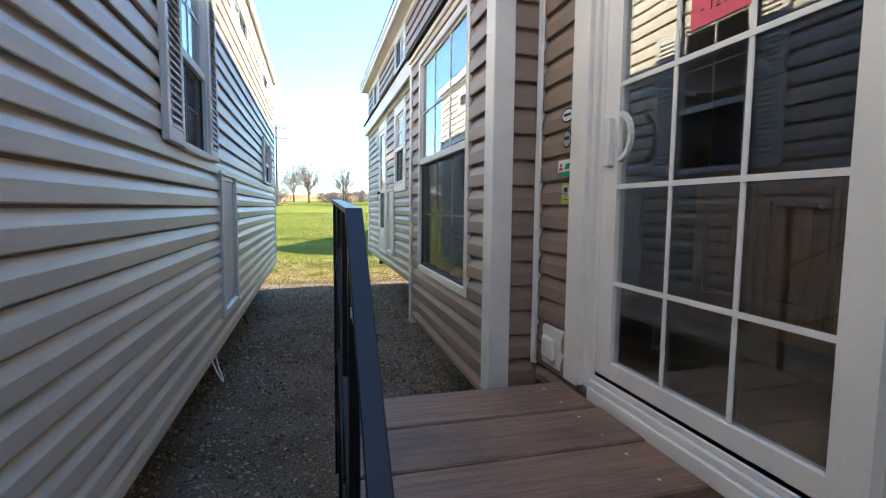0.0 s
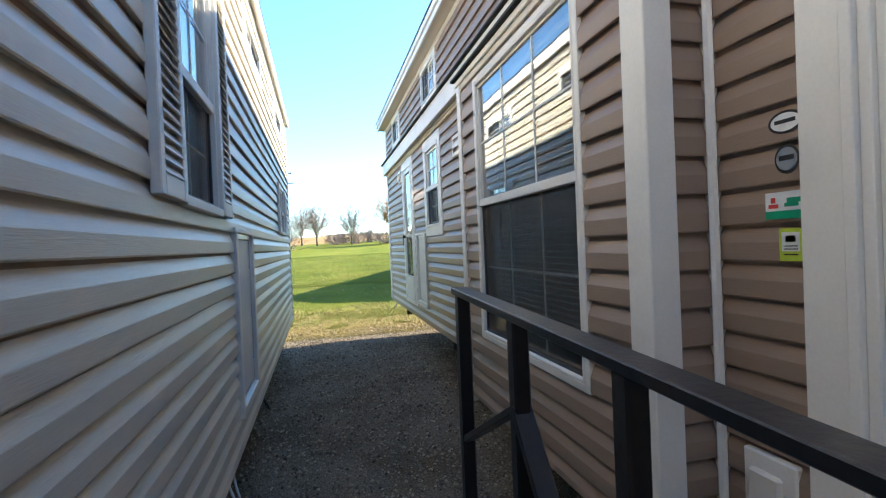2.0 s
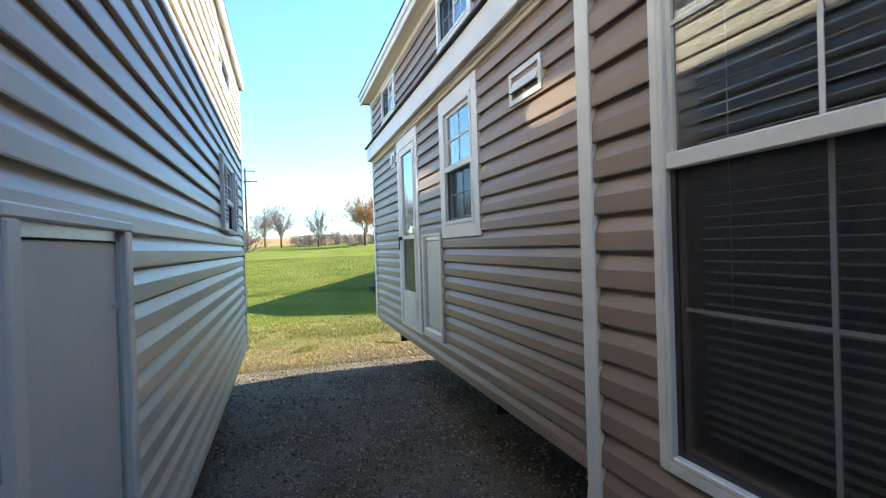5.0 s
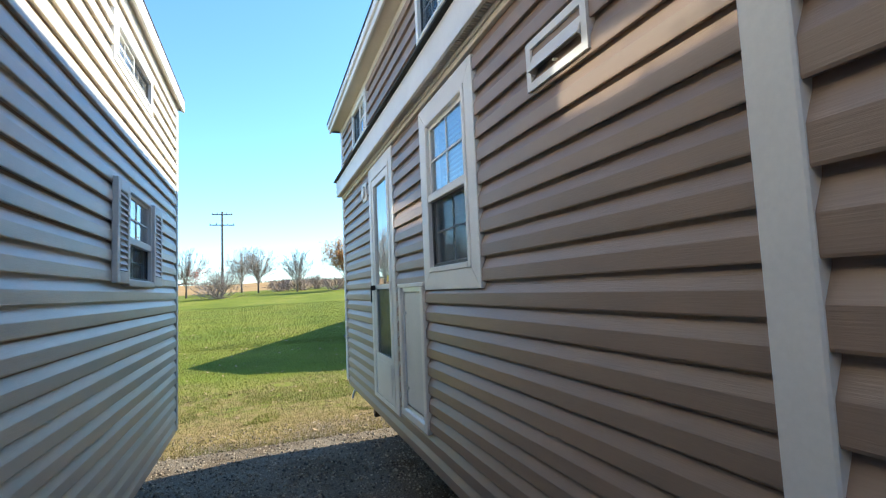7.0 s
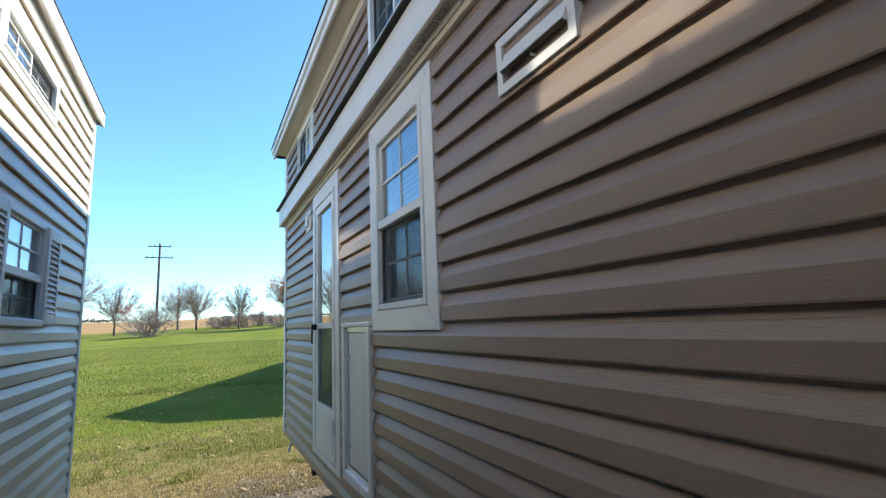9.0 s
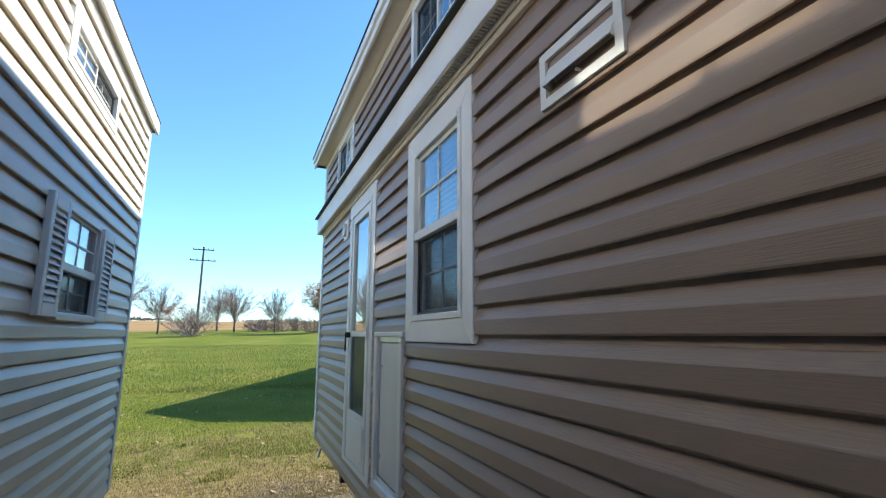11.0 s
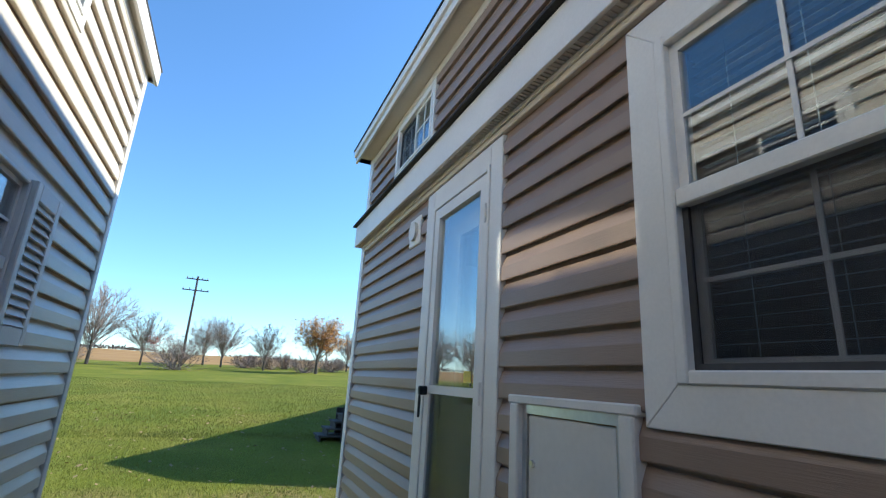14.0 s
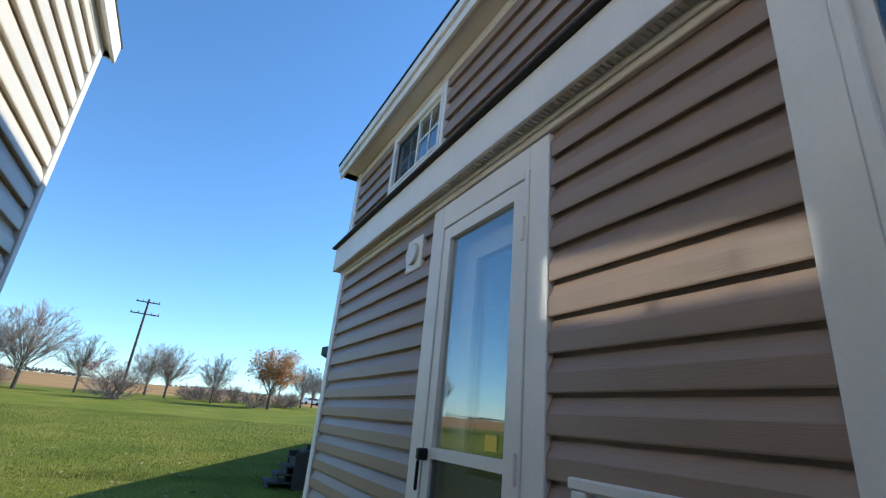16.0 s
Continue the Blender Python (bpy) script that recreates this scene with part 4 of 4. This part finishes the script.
for x in (0.25, 1.13):
    wpart("joist", box(x, x + 0.038, 0.888, 1.65, DZ - 0.18, DZ - 0.038), WOOD, platform)
    for y in (0.9, 1.56):
        wpart("leg", box(x, x + 0.085, y, y + 0.085, 0, DZ - 0.18), WOOD, platform)
for k in range(3):
    z = DZ - 0.19 * (k + 1)
    wpart("tread", box(0.30, 1.15, 0.835 - 0.27 * (k + 1), 0.825 - 0.27 * k, z - 0.038, z, 0.005), WOOD, platform)
for x in (0.29, 1.12):
    bm = bmesh.new()
    prism(bm, [(0.83, 0.62), (0.83, 0.42), (0.2, 0.0), (-0.02, 0.0), (-0.02, 0.1)], x, x + 0.038)
    bm.transform(Matrix(((0, 1, 0, 0), (1, 0, 0, 0), (0, 0, 1, 0), (0, 0, 0, 1))))
    wpart("stringer", bm, WOOD, platform)

rail = thing("handrail", (0.25, 1.2, 0), "black painted steel handrail along the entry platform", "handrail")
KX, KZ = 0.240, 1.578
bm = bmesh.new()
bar(bm, (KX, 1.59, KZ + 0.014), (KX, 0.80, KZ - 0.016), 0.034, 0.013)
wpart("top_rail", bm, BLACK, rail)
bm = bmesh.new()
bar(bm, (KX, 0.805, KZ - 0.013), (KX, 0.14, 0.96), 0.036, 0.014)
wpart("stair_rail", bm, BLACK, rail)
for z, w in ((1.372, 0.007), (1.345, 0.012), (1.328, 0.005)):
    wpart("paint_chip", box(KX - w / 2 - 0.002, KX + w / 2 - 0.002, 0.8015, 0.803, z - w, z + w), PAPER, rail, "bare pale paint chip")
for y in (1.57, 1.30, 1.045, 0.815):
    wpart("post", box(KX - 0.0125, KX + 0.0125, y - 0.0125, y + 0.0125, 0.56, KZ - 0.014 + 0.036 * (y - 0.815), 0.003), BLACK, rail)
wpart("post", box(KX - 0.018, KX + 0.018, 0.15, 0.182, 0.0, 0.98, 0.003), BLACK, rail)
for p, q, w in (((1.57, 1.30), (1.30, 1.45), 0.022), ((1.30, 1.45), (0.83, 0.86), 0.03), ((1.57, 0.98), (1.30, 1.13), 0.022), ((1.30, 1.13), (0.83, 0.58), 0.03)):
    bm = bmesh.new()
    bar(bm, (KX, *p), (KX, *q), w, 0.012)
    wpart("brace", bm, BLACK, rail)

# ---- beyond the houses ----
def pavilion():
    u, v = Vector((0.456, 0.89, 0)), Vector((0.89, -0.456, 0))
    A = Vector((3.05, 17.2, 0))
    p = thing("pavilion", A, "green-roofed open pavilion standing on the lawn", "pavilion")
    M = Matrix(((v.x, u.x, 0, A.x), (v.y, u.y, 0, A.y), (0, 0, 1, 0), (0, 0, 0, 1)))
    # local: x across, y along
    bm = bmesh.new()
    prism(bm, [(0, 3.22), (0, 3.40), (2.6, 4.1), (5.2, 3.40), (5.2, 3.22), (2.6, 3.9)], 0, 15)
    bm.transform(M)
    wpart("roof", bm, GREEN_ROOF, p)
    for k in range(5):
        for x in (0.5, 4.7):
            y = 0.6 + k * 3.4
            bm = box(x - 0.08, x + 0.08, y - 0.08, y + 0.08, 0, 3.42)
            bm.transform(M)
            wpart("post", bm, OLDWOOD, p)
    bm = box(0.6, 4.6, 1.0, 14.5, 0.2, 3.4)
    bm.transform(M)
    wpart("enclosure", bm, OLDWOOD, p)


pavilion()


def wood_steps():
    x0, y0 = 2.65, 18.45
    z0 = gz(x0, y0)
    s = thing("wooden_steps", (x0, y0, z0), "weathered grey wooden steps lying in shade", "steps")
    for k in range(5):
        z = z0 + 0.12 + 0.17 * k
        wpart("tread", box(x0 + 0.18 * k, x0 + 1.05, y0, y0 + 0.75, z, z + 0.045, 0.006), OLDWOOD, s)
        wpart("riser", box(x0 + 0.04 + 0.18 * k, x0 + 0.07 + 0.18 * k, y0 + 0.05, y0 + 0.70, z - 0.12, z), OLDWOOD, s)
    for y in (y0 - 0.05, y0 + 0.75):
        wpart("side", box(x0 + 0.55, x0 + 1.05, y, y + 0.05, z0, z0 + 0.80), OLDWOOD, s)
        wpart("post", box(x0 + 0.95, x0 + 1.04, y - 0.09, y, z0 - 0.05, z0 + 0.95), OLDWOOD, s)


wood_steps()


def tube(verts, faces, p, q, r0, r1, n=4):
    d = (q - p).normalized()
    a = d.orthogonal().normalized()
    b = d.cross(a)
    k = len(verts)
    for c, r in ((p, r0), (q, r1)):
        for i in range(n):
            t = 2 * math.pi * i / n
            verts.append(c + a * (r * math.cos(t)) + b * (r * math.sin(t)))
    for i in range(n):
        j = (i + 1) % n
        faces.append((k + i, k + j, k + n + j, k + n + i))


def grow(rng, verts, faces, tips, p, d, length, r, depth, spread, up):
    q = p
    for s in range(2):
        d2 = (d + Vector((rng.gauss(0, 0.12), rng.gauss(0, 0.12), rng.gauss(0, 0.08) + up * 0.12))).normalized()
        nq = q + d2 * length / 2
        tube(verts, faces, q, nq, r * (1 - 0.2 * s), r * (1 - 0.2 * (s + 1)), 5 if depth > 3 else 3)
        q, d = nq, d2
    if depth == 0:
        tips.append(q)
        return
    for k in range(rng.choice((3, 3, 4)) if depth > 1 else 3):
        ax = d.orthogonal().normalized()
        ax.rotate(Matrix.Rotation(rng.uniform(0, 6.283), 3, d))
        nd = (d * math.cos(spread) + ax * math.sin(spread) * rng.uniform(0.6, 1.25)).normalized()
        nd.z += up * 0.25
        grow(rng, verts, faces, tips, q - d * length * (0.0 if k == 0 else rng.uniform(0.0, 0.65)), nd.normalized(), length * rng.uniform(0.6, 0.82), max(r * 0.6, 0.0095), depth - 1, spread, up)


def mesh_of(name, verts, faces, mat):
    me = bpy.data.meshes.new(name)
    me.from_pydata([tuple(v) for v in verts], [], faces)
    me.materials.append(mat)
    return me


def leaves(rng, tips, per, size, spread):
    verts, faces = [], []
    for t in tips:
        for _ in range(per):
            c = t + Vector((rng.gauss(0, spread), rng.gauss(0, spread), rng.gauss(0, spread)))
            a = Vector((rng.gauss(0, 1), rng.gauss(0, 1), rng.gauss(0, 1))).normalized() * size * rng.uniform(0.6, 1.3)
            b = a.orthogonal().normalized() * a.length * 0.7
            k = len(verts)
            verts += [c - a, c + b, c + a, c - b]
            faces.append((k, k + 1, k + 2, k + 3))
    return verts, faces


def bend(p, c, q, t):
    return p * (1 - t) ** 2 + c * (2 * t * (1 - t)) + q * t ** 2


def tree_meshes(seed, height, low, wide, shoots, thin):
    """Trunk and fan-shaped crown: shoots curve out of the trunk to a rounded outline and fork twice."""
    rng = random.Random(seed)
    tv, tf, bv, bf, tips = [], [], [], [], []
    top = Vector((rng.gauss(0, 0.05), rng.gauss(0, 0.05), height * 0.34))
    r0 = height * thin
    tube(tv, tf, Vector((0, 0, -0.3)), top * 0.4, r0, r0 * 0.8, 8)
    tube(tv, tf, top * 0.4, top, r0 * 0.8, r0 * 0.5, 8)
    mid = Vector((0, 0, height * 0.58))
    for i in range(shoots):
        az, el = 6.283 * i * 0.618 + rng.uniform(-0.3, 0.3), rng.uniform(-0.25, 1.45)
        d = Vector((math.cos(az) * math.cos(el), math.sin(az) * math.cos(el), math.sin(el)))
        q = mid + Vector((d.x * wide, d.y * wide, d.z * 0.42)) * height * rng.uniform(0.78, 1.05)
        p = top * rng.uniform(low, 1.0)
        c = p + (q - p) * 0.4 + Vector((d.x, d.y, 0)) * height * 0.05 + Vector((0, 0, 0.07 * height))
        n = 5
        pts = [bend(p, c, q, k / n) for k in range(n + 1)]
        for k in range(n):
            tube(bv, bf, pts[k], pts[k + 1], r0 * 0.2 * (1 - 0.16 * k), r0 * 0.2 * (1 - 0.16 * (k + 1)), 4)
        tips.append(q)
        for m in range(13):
            t = rng.uniform(0.22, 1.0)
            s0 = bend(p, c, q, t)
            tan = (bend(p, c, q, min(t + 0.05, 1.05)) - s0).normalized()
            sd = (tan + Vector((rng.gauss(0, 0.45), rng.gauss(0, 0.45), rng.gauss(0.12, 0.35)))).normalized()
            ln = height * rng.uniform(0.07, 0.17) * (1.25 - 0.5 * t)
            s1 = s0 + sd * ln
            tube(bv, bf, s0, s1, 0.014, 0.009, 3)
            tips.append(s1)
            for _ in range(5):
                w0 = s0 + sd * ln * rng.uniform(0.3, 1.0)
                wd = (sd + Vector((rng.gauss(0, 0.5), rng.gauss(0, 0.5), rng.gauss(0.1, 0.4)))).normalized()
                w1 = w0 + wd * height * rng.uniform(0.03, 0.08)
                tube(bv, bf, w0, w1, 0.009, 0.006, 3)
                tips.append(w1)
    return tv, tf, bv, bf, tips, rng


def plant_tree(name, label, category, x, y, meshes, rz, sc, group=""):
    t = thing(name, (x, y, gz(x, y)), label, category, group)
    t.rotation_euler.z, t.scale = rz, (sc, sc, sc)
    for nm, me in meshes:
        o = new(nm, me)
        o.parent = t
    return t


kinds = []
for k, (seed, h, low, wide, shoots) in enumerate(((3, 6.0, 0.45, 0.48, 48), (8, 6.4, 0.4, 0.43, 46), (15, 5.6, 0.5, 0.52, 42))):
    tv, tf, bv, bf, tips, rng = tree_meshes(seed, h, low, wide, shoots, 0.024)
    kinds.append([("trunk", mesh_of("trunk", tv, tf, BARK)), ("crown", mesh_of("crown", bv, bf, TWIG))])
    if k == 2:
        lv, lf = leaves(rng, [t for t in tips if t.x > 0.2 and 1.6 < t.z < 3.4], 1, 0.07, 0.12)
        red = ("leaves", mesh_of("leaves", lv, lf, REDLEAF))
tv, tf, bv, bf, tips, rng = tree_meshes(21, 6.4, 0.5, 0.46, 30, 0.028)
lv, lf = leaves(rng, [t for t in tips if t.z > 1.7], 3, 0.10, 0.24)
oak = [("trunk", mesh_of("trunk", tv, tf, BARK)), ("crown", mesh_of("crown", bv, bf, TWIG)), ("leaves", mesh_of("leaves", lv, lf, RUSTLEAF))]
bushes = []
for seed, h in ((31, 3.0), (37, 2.2)):
    rng = random.Random(seed)
    bv, bf, tips = [], [], []
    for k in range(34):
        a, tilt = rng.uniform(0, 6.283), rng.uniform(0.3, 1.35)
        d = Vector((math.cos(a) * math.sin(tilt), math.sin(a) * math.sin(tilt), math.cos(tilt)))
        grow(rng, bv, bf, tips, Vector((rng.gauss(0, 0.3), rng.gauss(0, 0.3), 0)), d, h * 0.42, 0.04, 3, 0.55, 0.05)
    bushes.append([("crown", mesh_of("crown", bv, bf, TWIG))])


def at_bearing(dx, dist):
    return 0.27 + dx * dist, 4.33 + math.sqrt(1 - dx * dx) * dist


TREES = ((-0.135, 66, 2, 0.4, 1.0), (-0.04, 76, 1, 1.3, 1.0), (-0.01, 70, 0, 2.1, 1.0), (0.063, 64, 1, 0.3, 0.82),
         (-0.208, 64, 0, 4.0, 1.35), (-0.255, 70, 1, 5.0, 1.2), (-0.30, 62, 2, 2.4, 1.3), (0.215, 74, 0, 1.0, 0.95), (0.235, 82, 1, 3.0, 0.9),
         (0.26, 70, 2, 3.0, 0.8), (-0.36, 70, 1, 1.2, 1.2), (-0.42, 66, 0, 2.2, 1.2))
for dx, dist, k, rz, sc in TREES:
    x, y = at_bearing(dx, dist)
    extra = [red] if dx == -0.135 else []
    plant_tree("tree", "bare tree with a few red leaves on the lawn" if extra else "bare grey-branched autumn tree at the lawn's edge", "tree", x, y, kinds[k] + extra, rz, sc, "bare trees")
x, y = at_bearing(0.158, 60)
plant_tree("oak_tree", "oak tree with rusty orange autumn leaves", "tree", x, y, oak, 0.6, 1.02)
for dx, dist, k, rz, sc in ((-0.082, 56, 0, 0.2, 1.15), (0.028, 70, 1, 1.0, 0.95), (0.075, 68, 1, 2.0, 1.0), (0.10, 72, 0, 3.0, 0.8),
                            (0.135, 62, 1, 0.6, 0.95), (0.185, 68, 1, 4.0, 1.0), (0.20, 78, 0, 1.0, 0.7), (-0.235, 72, 0, 2.0, 0.9), (-0.29, 68, 1, 1.5, 1.1), (0.045, 74, 1, 2.5, 0.9)):
    x, y = at_bearing(dx, dist)
    plant_tree("bush", "leafless brown shrub with dense twigs", "bush", x, y, bushes[k], rz, sc, "bare shrubs")


def utility_pole(x, y, h):
    p = thing("utility_pole", (x, y, gz(x, y)), "tall wooden utility pole with two crossarms", "utility pole")
    z = gz(x, y)
    wpart("pole", cylinder((x, y, z - 0.5), (x, y, z + h), 0.17, 12, 0.11), POLE, p)
    for k, (dz, w) in enumerate(((0.35, 1.25), (1.75, 1.5))):
        wpart("crossarm", box(x - w, x + w, y - 0.2, y - 0.1, z + h - dz - 0.12, z + h - dz), POLE, p)
        for dx in (-w + 0.1, -w * 0.45, w * 0.45, w - 0.1):
            wpart("insulator", cylinder((x + dx, y - 0.15, z + h - dz), (x + dx, y - 0.15, z + h - dz + 0.22), 0.06, 8, 0.04), BLOCK, p)


x, y = at_bearing(-0.074, 68)
utility_pole(x, y, 11.0)
x, y = at_bearing(0.176, 135)
utility_pole(x, y, 11.0)


def car(x, y, rz):
    c = thing("car", (x, y, gz(x, y)), "white parked car far beyond the lawn", "car", "far cars")
    c.rotation_euler.z = rz
    bm = bmesh.new()
    prism(bm, [(-2.2, 0.35), (-2.2, 0.85), (-1.3, 0.95), (-0.7, 1.45), (1.0, 1.45), (1.7, 0.95), (2.2, 0.85), (2.2, 0.35)], -0.85, 0.85)
    part("body", bm, CARWHITE, c)
    bm = bmesh.new()
    prism(bm, [(-1.15, 0.98), (-0.65, 1.38), (0.95, 1.38), (1.5, 0.98)], -0.86, 0.86)
    part("windows", bm, CARGLASS, c)
    for wx in (-1.35, 1.35):
        for wy in (-0.8, 0.8):
            part("wheel", cylinder((wx, wy - 0.1, 0.33), (wx, wy + 0.1, 0.33), 0.33, 14), RUBBER, c)


for dx, dist, rz in ((0.232, 112, 0.3), (0.250, 116, 0.2), (0.268, 113, 0.1)):
    x, y = at_bearing(dx, dist)
    car(x, y, rz)


def far_woods(y, x0, x1, n, h, seed):
    rng = random.Random(seed)
    verts, faces = [], []
    for _ in range(n):
        cx = rng.uniform(x0, x1)
        hh = h * rng.uniform(0.4, 1.0)
        for _ in range(26):
            c = Vector((cx + rng.gauss(0, 5), y + rng.gauss(0, 6), gz(0, y) + abs(rng.gauss(0.4, 0.3)) * hh))
            a = Vector((rng.gauss(0, 1), rng.gauss(0, 1), rng.gauss(0, 1))) * 0.5
            b = a.orthogonal().normalized() * 0.6
            k = len(verts)
            verts += [c - a, c + b, c + a, c - b]
            faces.append((k, k + 1, k + 2, k + 3))
    tagged(new("far_woods", mesh_of("far_woods", verts, faces, BARK)), "thin distant line of bare woods", "woods", kind="stuff")


far_woods(352, -260, 300, 60, 2.2, 5)

# ---- lawn blades, fallen leaves, pebbles ----
rng = np.random.default_rng(4)


def blades(count, y0, y1, xa, xb, hgt, wid, keep_dry, mat, label):
    y = y0 + (y1 - y0) * rng.random(count) ** 1.4
    x = xa + (xb - xa) * rng.random(count)
    if keep_dry:
        clump = np.array([noise.noise((a * 1.6, b * 1.6, 0.0)) for a, b in zip(x, y)])
        ok = clump + (y - 12.2) * 0.35 > 0
        x, y = x[ok], y[ok]
    n = len(x)
    z = np.array([gz(a, b) for a, b in zip(x, y)])
    a = rng.random(n) * 6.283
    h = hgt * (0.5 + rng.random(n))
    lean = (rng.random((n, 2)) - 0.5) * hgt * 1.3
    v = np.empty((n, 3, 3))
    v[:, 0] = np.stack([x - wid * np.cos(a), y - wid * np.sin(a), z - 0.003], 1)
    v[:, 1] = np.stack([x + wid * np.cos(a), y + wid * np.sin(a), z - 0.003], 1)
    v[:, 2] = np.stack([x + lean[:, 0], y + lean[:, 1], z + h], 1)
    me = bpy.data.meshes.new("grass")
    me.from_pydata(v.reshape(-1, 3).tolist(), [], np.arange(3 * n).reshape(-1, 3).tolist())
    me.materials.append(mat)
    tagged(new("grass", me), label, "grass", kind="stuff")


blades(60000, 9.9, 13.2, -4.0, 4.0, 0.028, 0.003, False, STRAW, "dry straw-coloured grass along the gravel edge")
blades(130000, 11.0, 20.0, -5.0, 5.5, 0.032, 0.004, True, BLADE, "short mown green lawn grass")
blades(120000, 19.0, 42.0, -14.0, 9.0, 0.045, 0.008, False, BLADE, "short mown green lawn grass")

bm_v, bm_f = [], []
for k in range(500):
    lx, ly = rng.uniform(-5, 5), 10 + 16 * rng.random() ** 1.3
    c, a = Vector((lx, ly, gz(lx, ly) + 0.025)), rng.random() * 6.283
    s = 0.025 + 0.035 * rng.random()
    u = Vector((math.cos(a), math.sin(a), 0.3)) * s
    w = Vector((-math.sin(a), math.cos(a), rng.uniform(-0.5, 0.5))) * s * 0.6
    j = len(bm_v)
    bm_v += [c - u, c + w, c + u, c - w]
    bm_f.append((j, j + 1, j + 2, j + 3))
tagged(new("fallen_leaves", mesh_of("fallen_leaves", bm_v, bm_f, DRYLEAF)), "dry tan leaves scattered over the lawn", "leaves", kind="stuff")

n = 34000
px, py = rng.uniform(-1.3, 2.2, n), 0.2 + 10.6 * rng.random(n)
ok = (py < 10.0) | (rng.random(n) < 0.35)
px, py = px[ok], py[ok]
n = len(px)
size = 0.006 + 0.013 * rng.random(n) ** 2.5
base = np.array([(1, 0, 0), (0, 1, 0), (-1, 0, 0), (0, -1, 0), (0, 0, 1), (0, 0, -1)], float)
tri = np.array([(0, 1, 4), (1, 2, 4), (2, 3, 4), (3, 0, 4), (1, 0, 5), (2, 1, 5), (3, 2, 5), (0, 3, 5)])
ang = rng.random(n) * 6.283
rot = np.stack([np.stack([np.cos(ang), -np.sin(ang)], 1), np.stack([np.sin(ang), np.cos(ang)], 1)], 1)
v = base[None] * size[:, None, None] * rng.uniform(0.65, 1.35, (n, 6, 1)) * np.array((1, 1, 0.75))
v[:, :, :2] = np.einsum("nij,nkj->nki", rot, v[:, :, :2])
v += np.stack([px, py, size * 0.35], 1)[:, None]
f = (tri[None] + 6 * np.arange(n)[:, None, None]).reshape(-1, 3)
me = bpy.data.meshes.new("pebbles")
me.from_pydata(v.reshape(-1, 3).tolist(), [], f.tolist())
me.materials.append(STONE)
tagged(new("pebbles", me), "loose grey-brown pea gravel covering the lane", "gravel", kind="stuff")
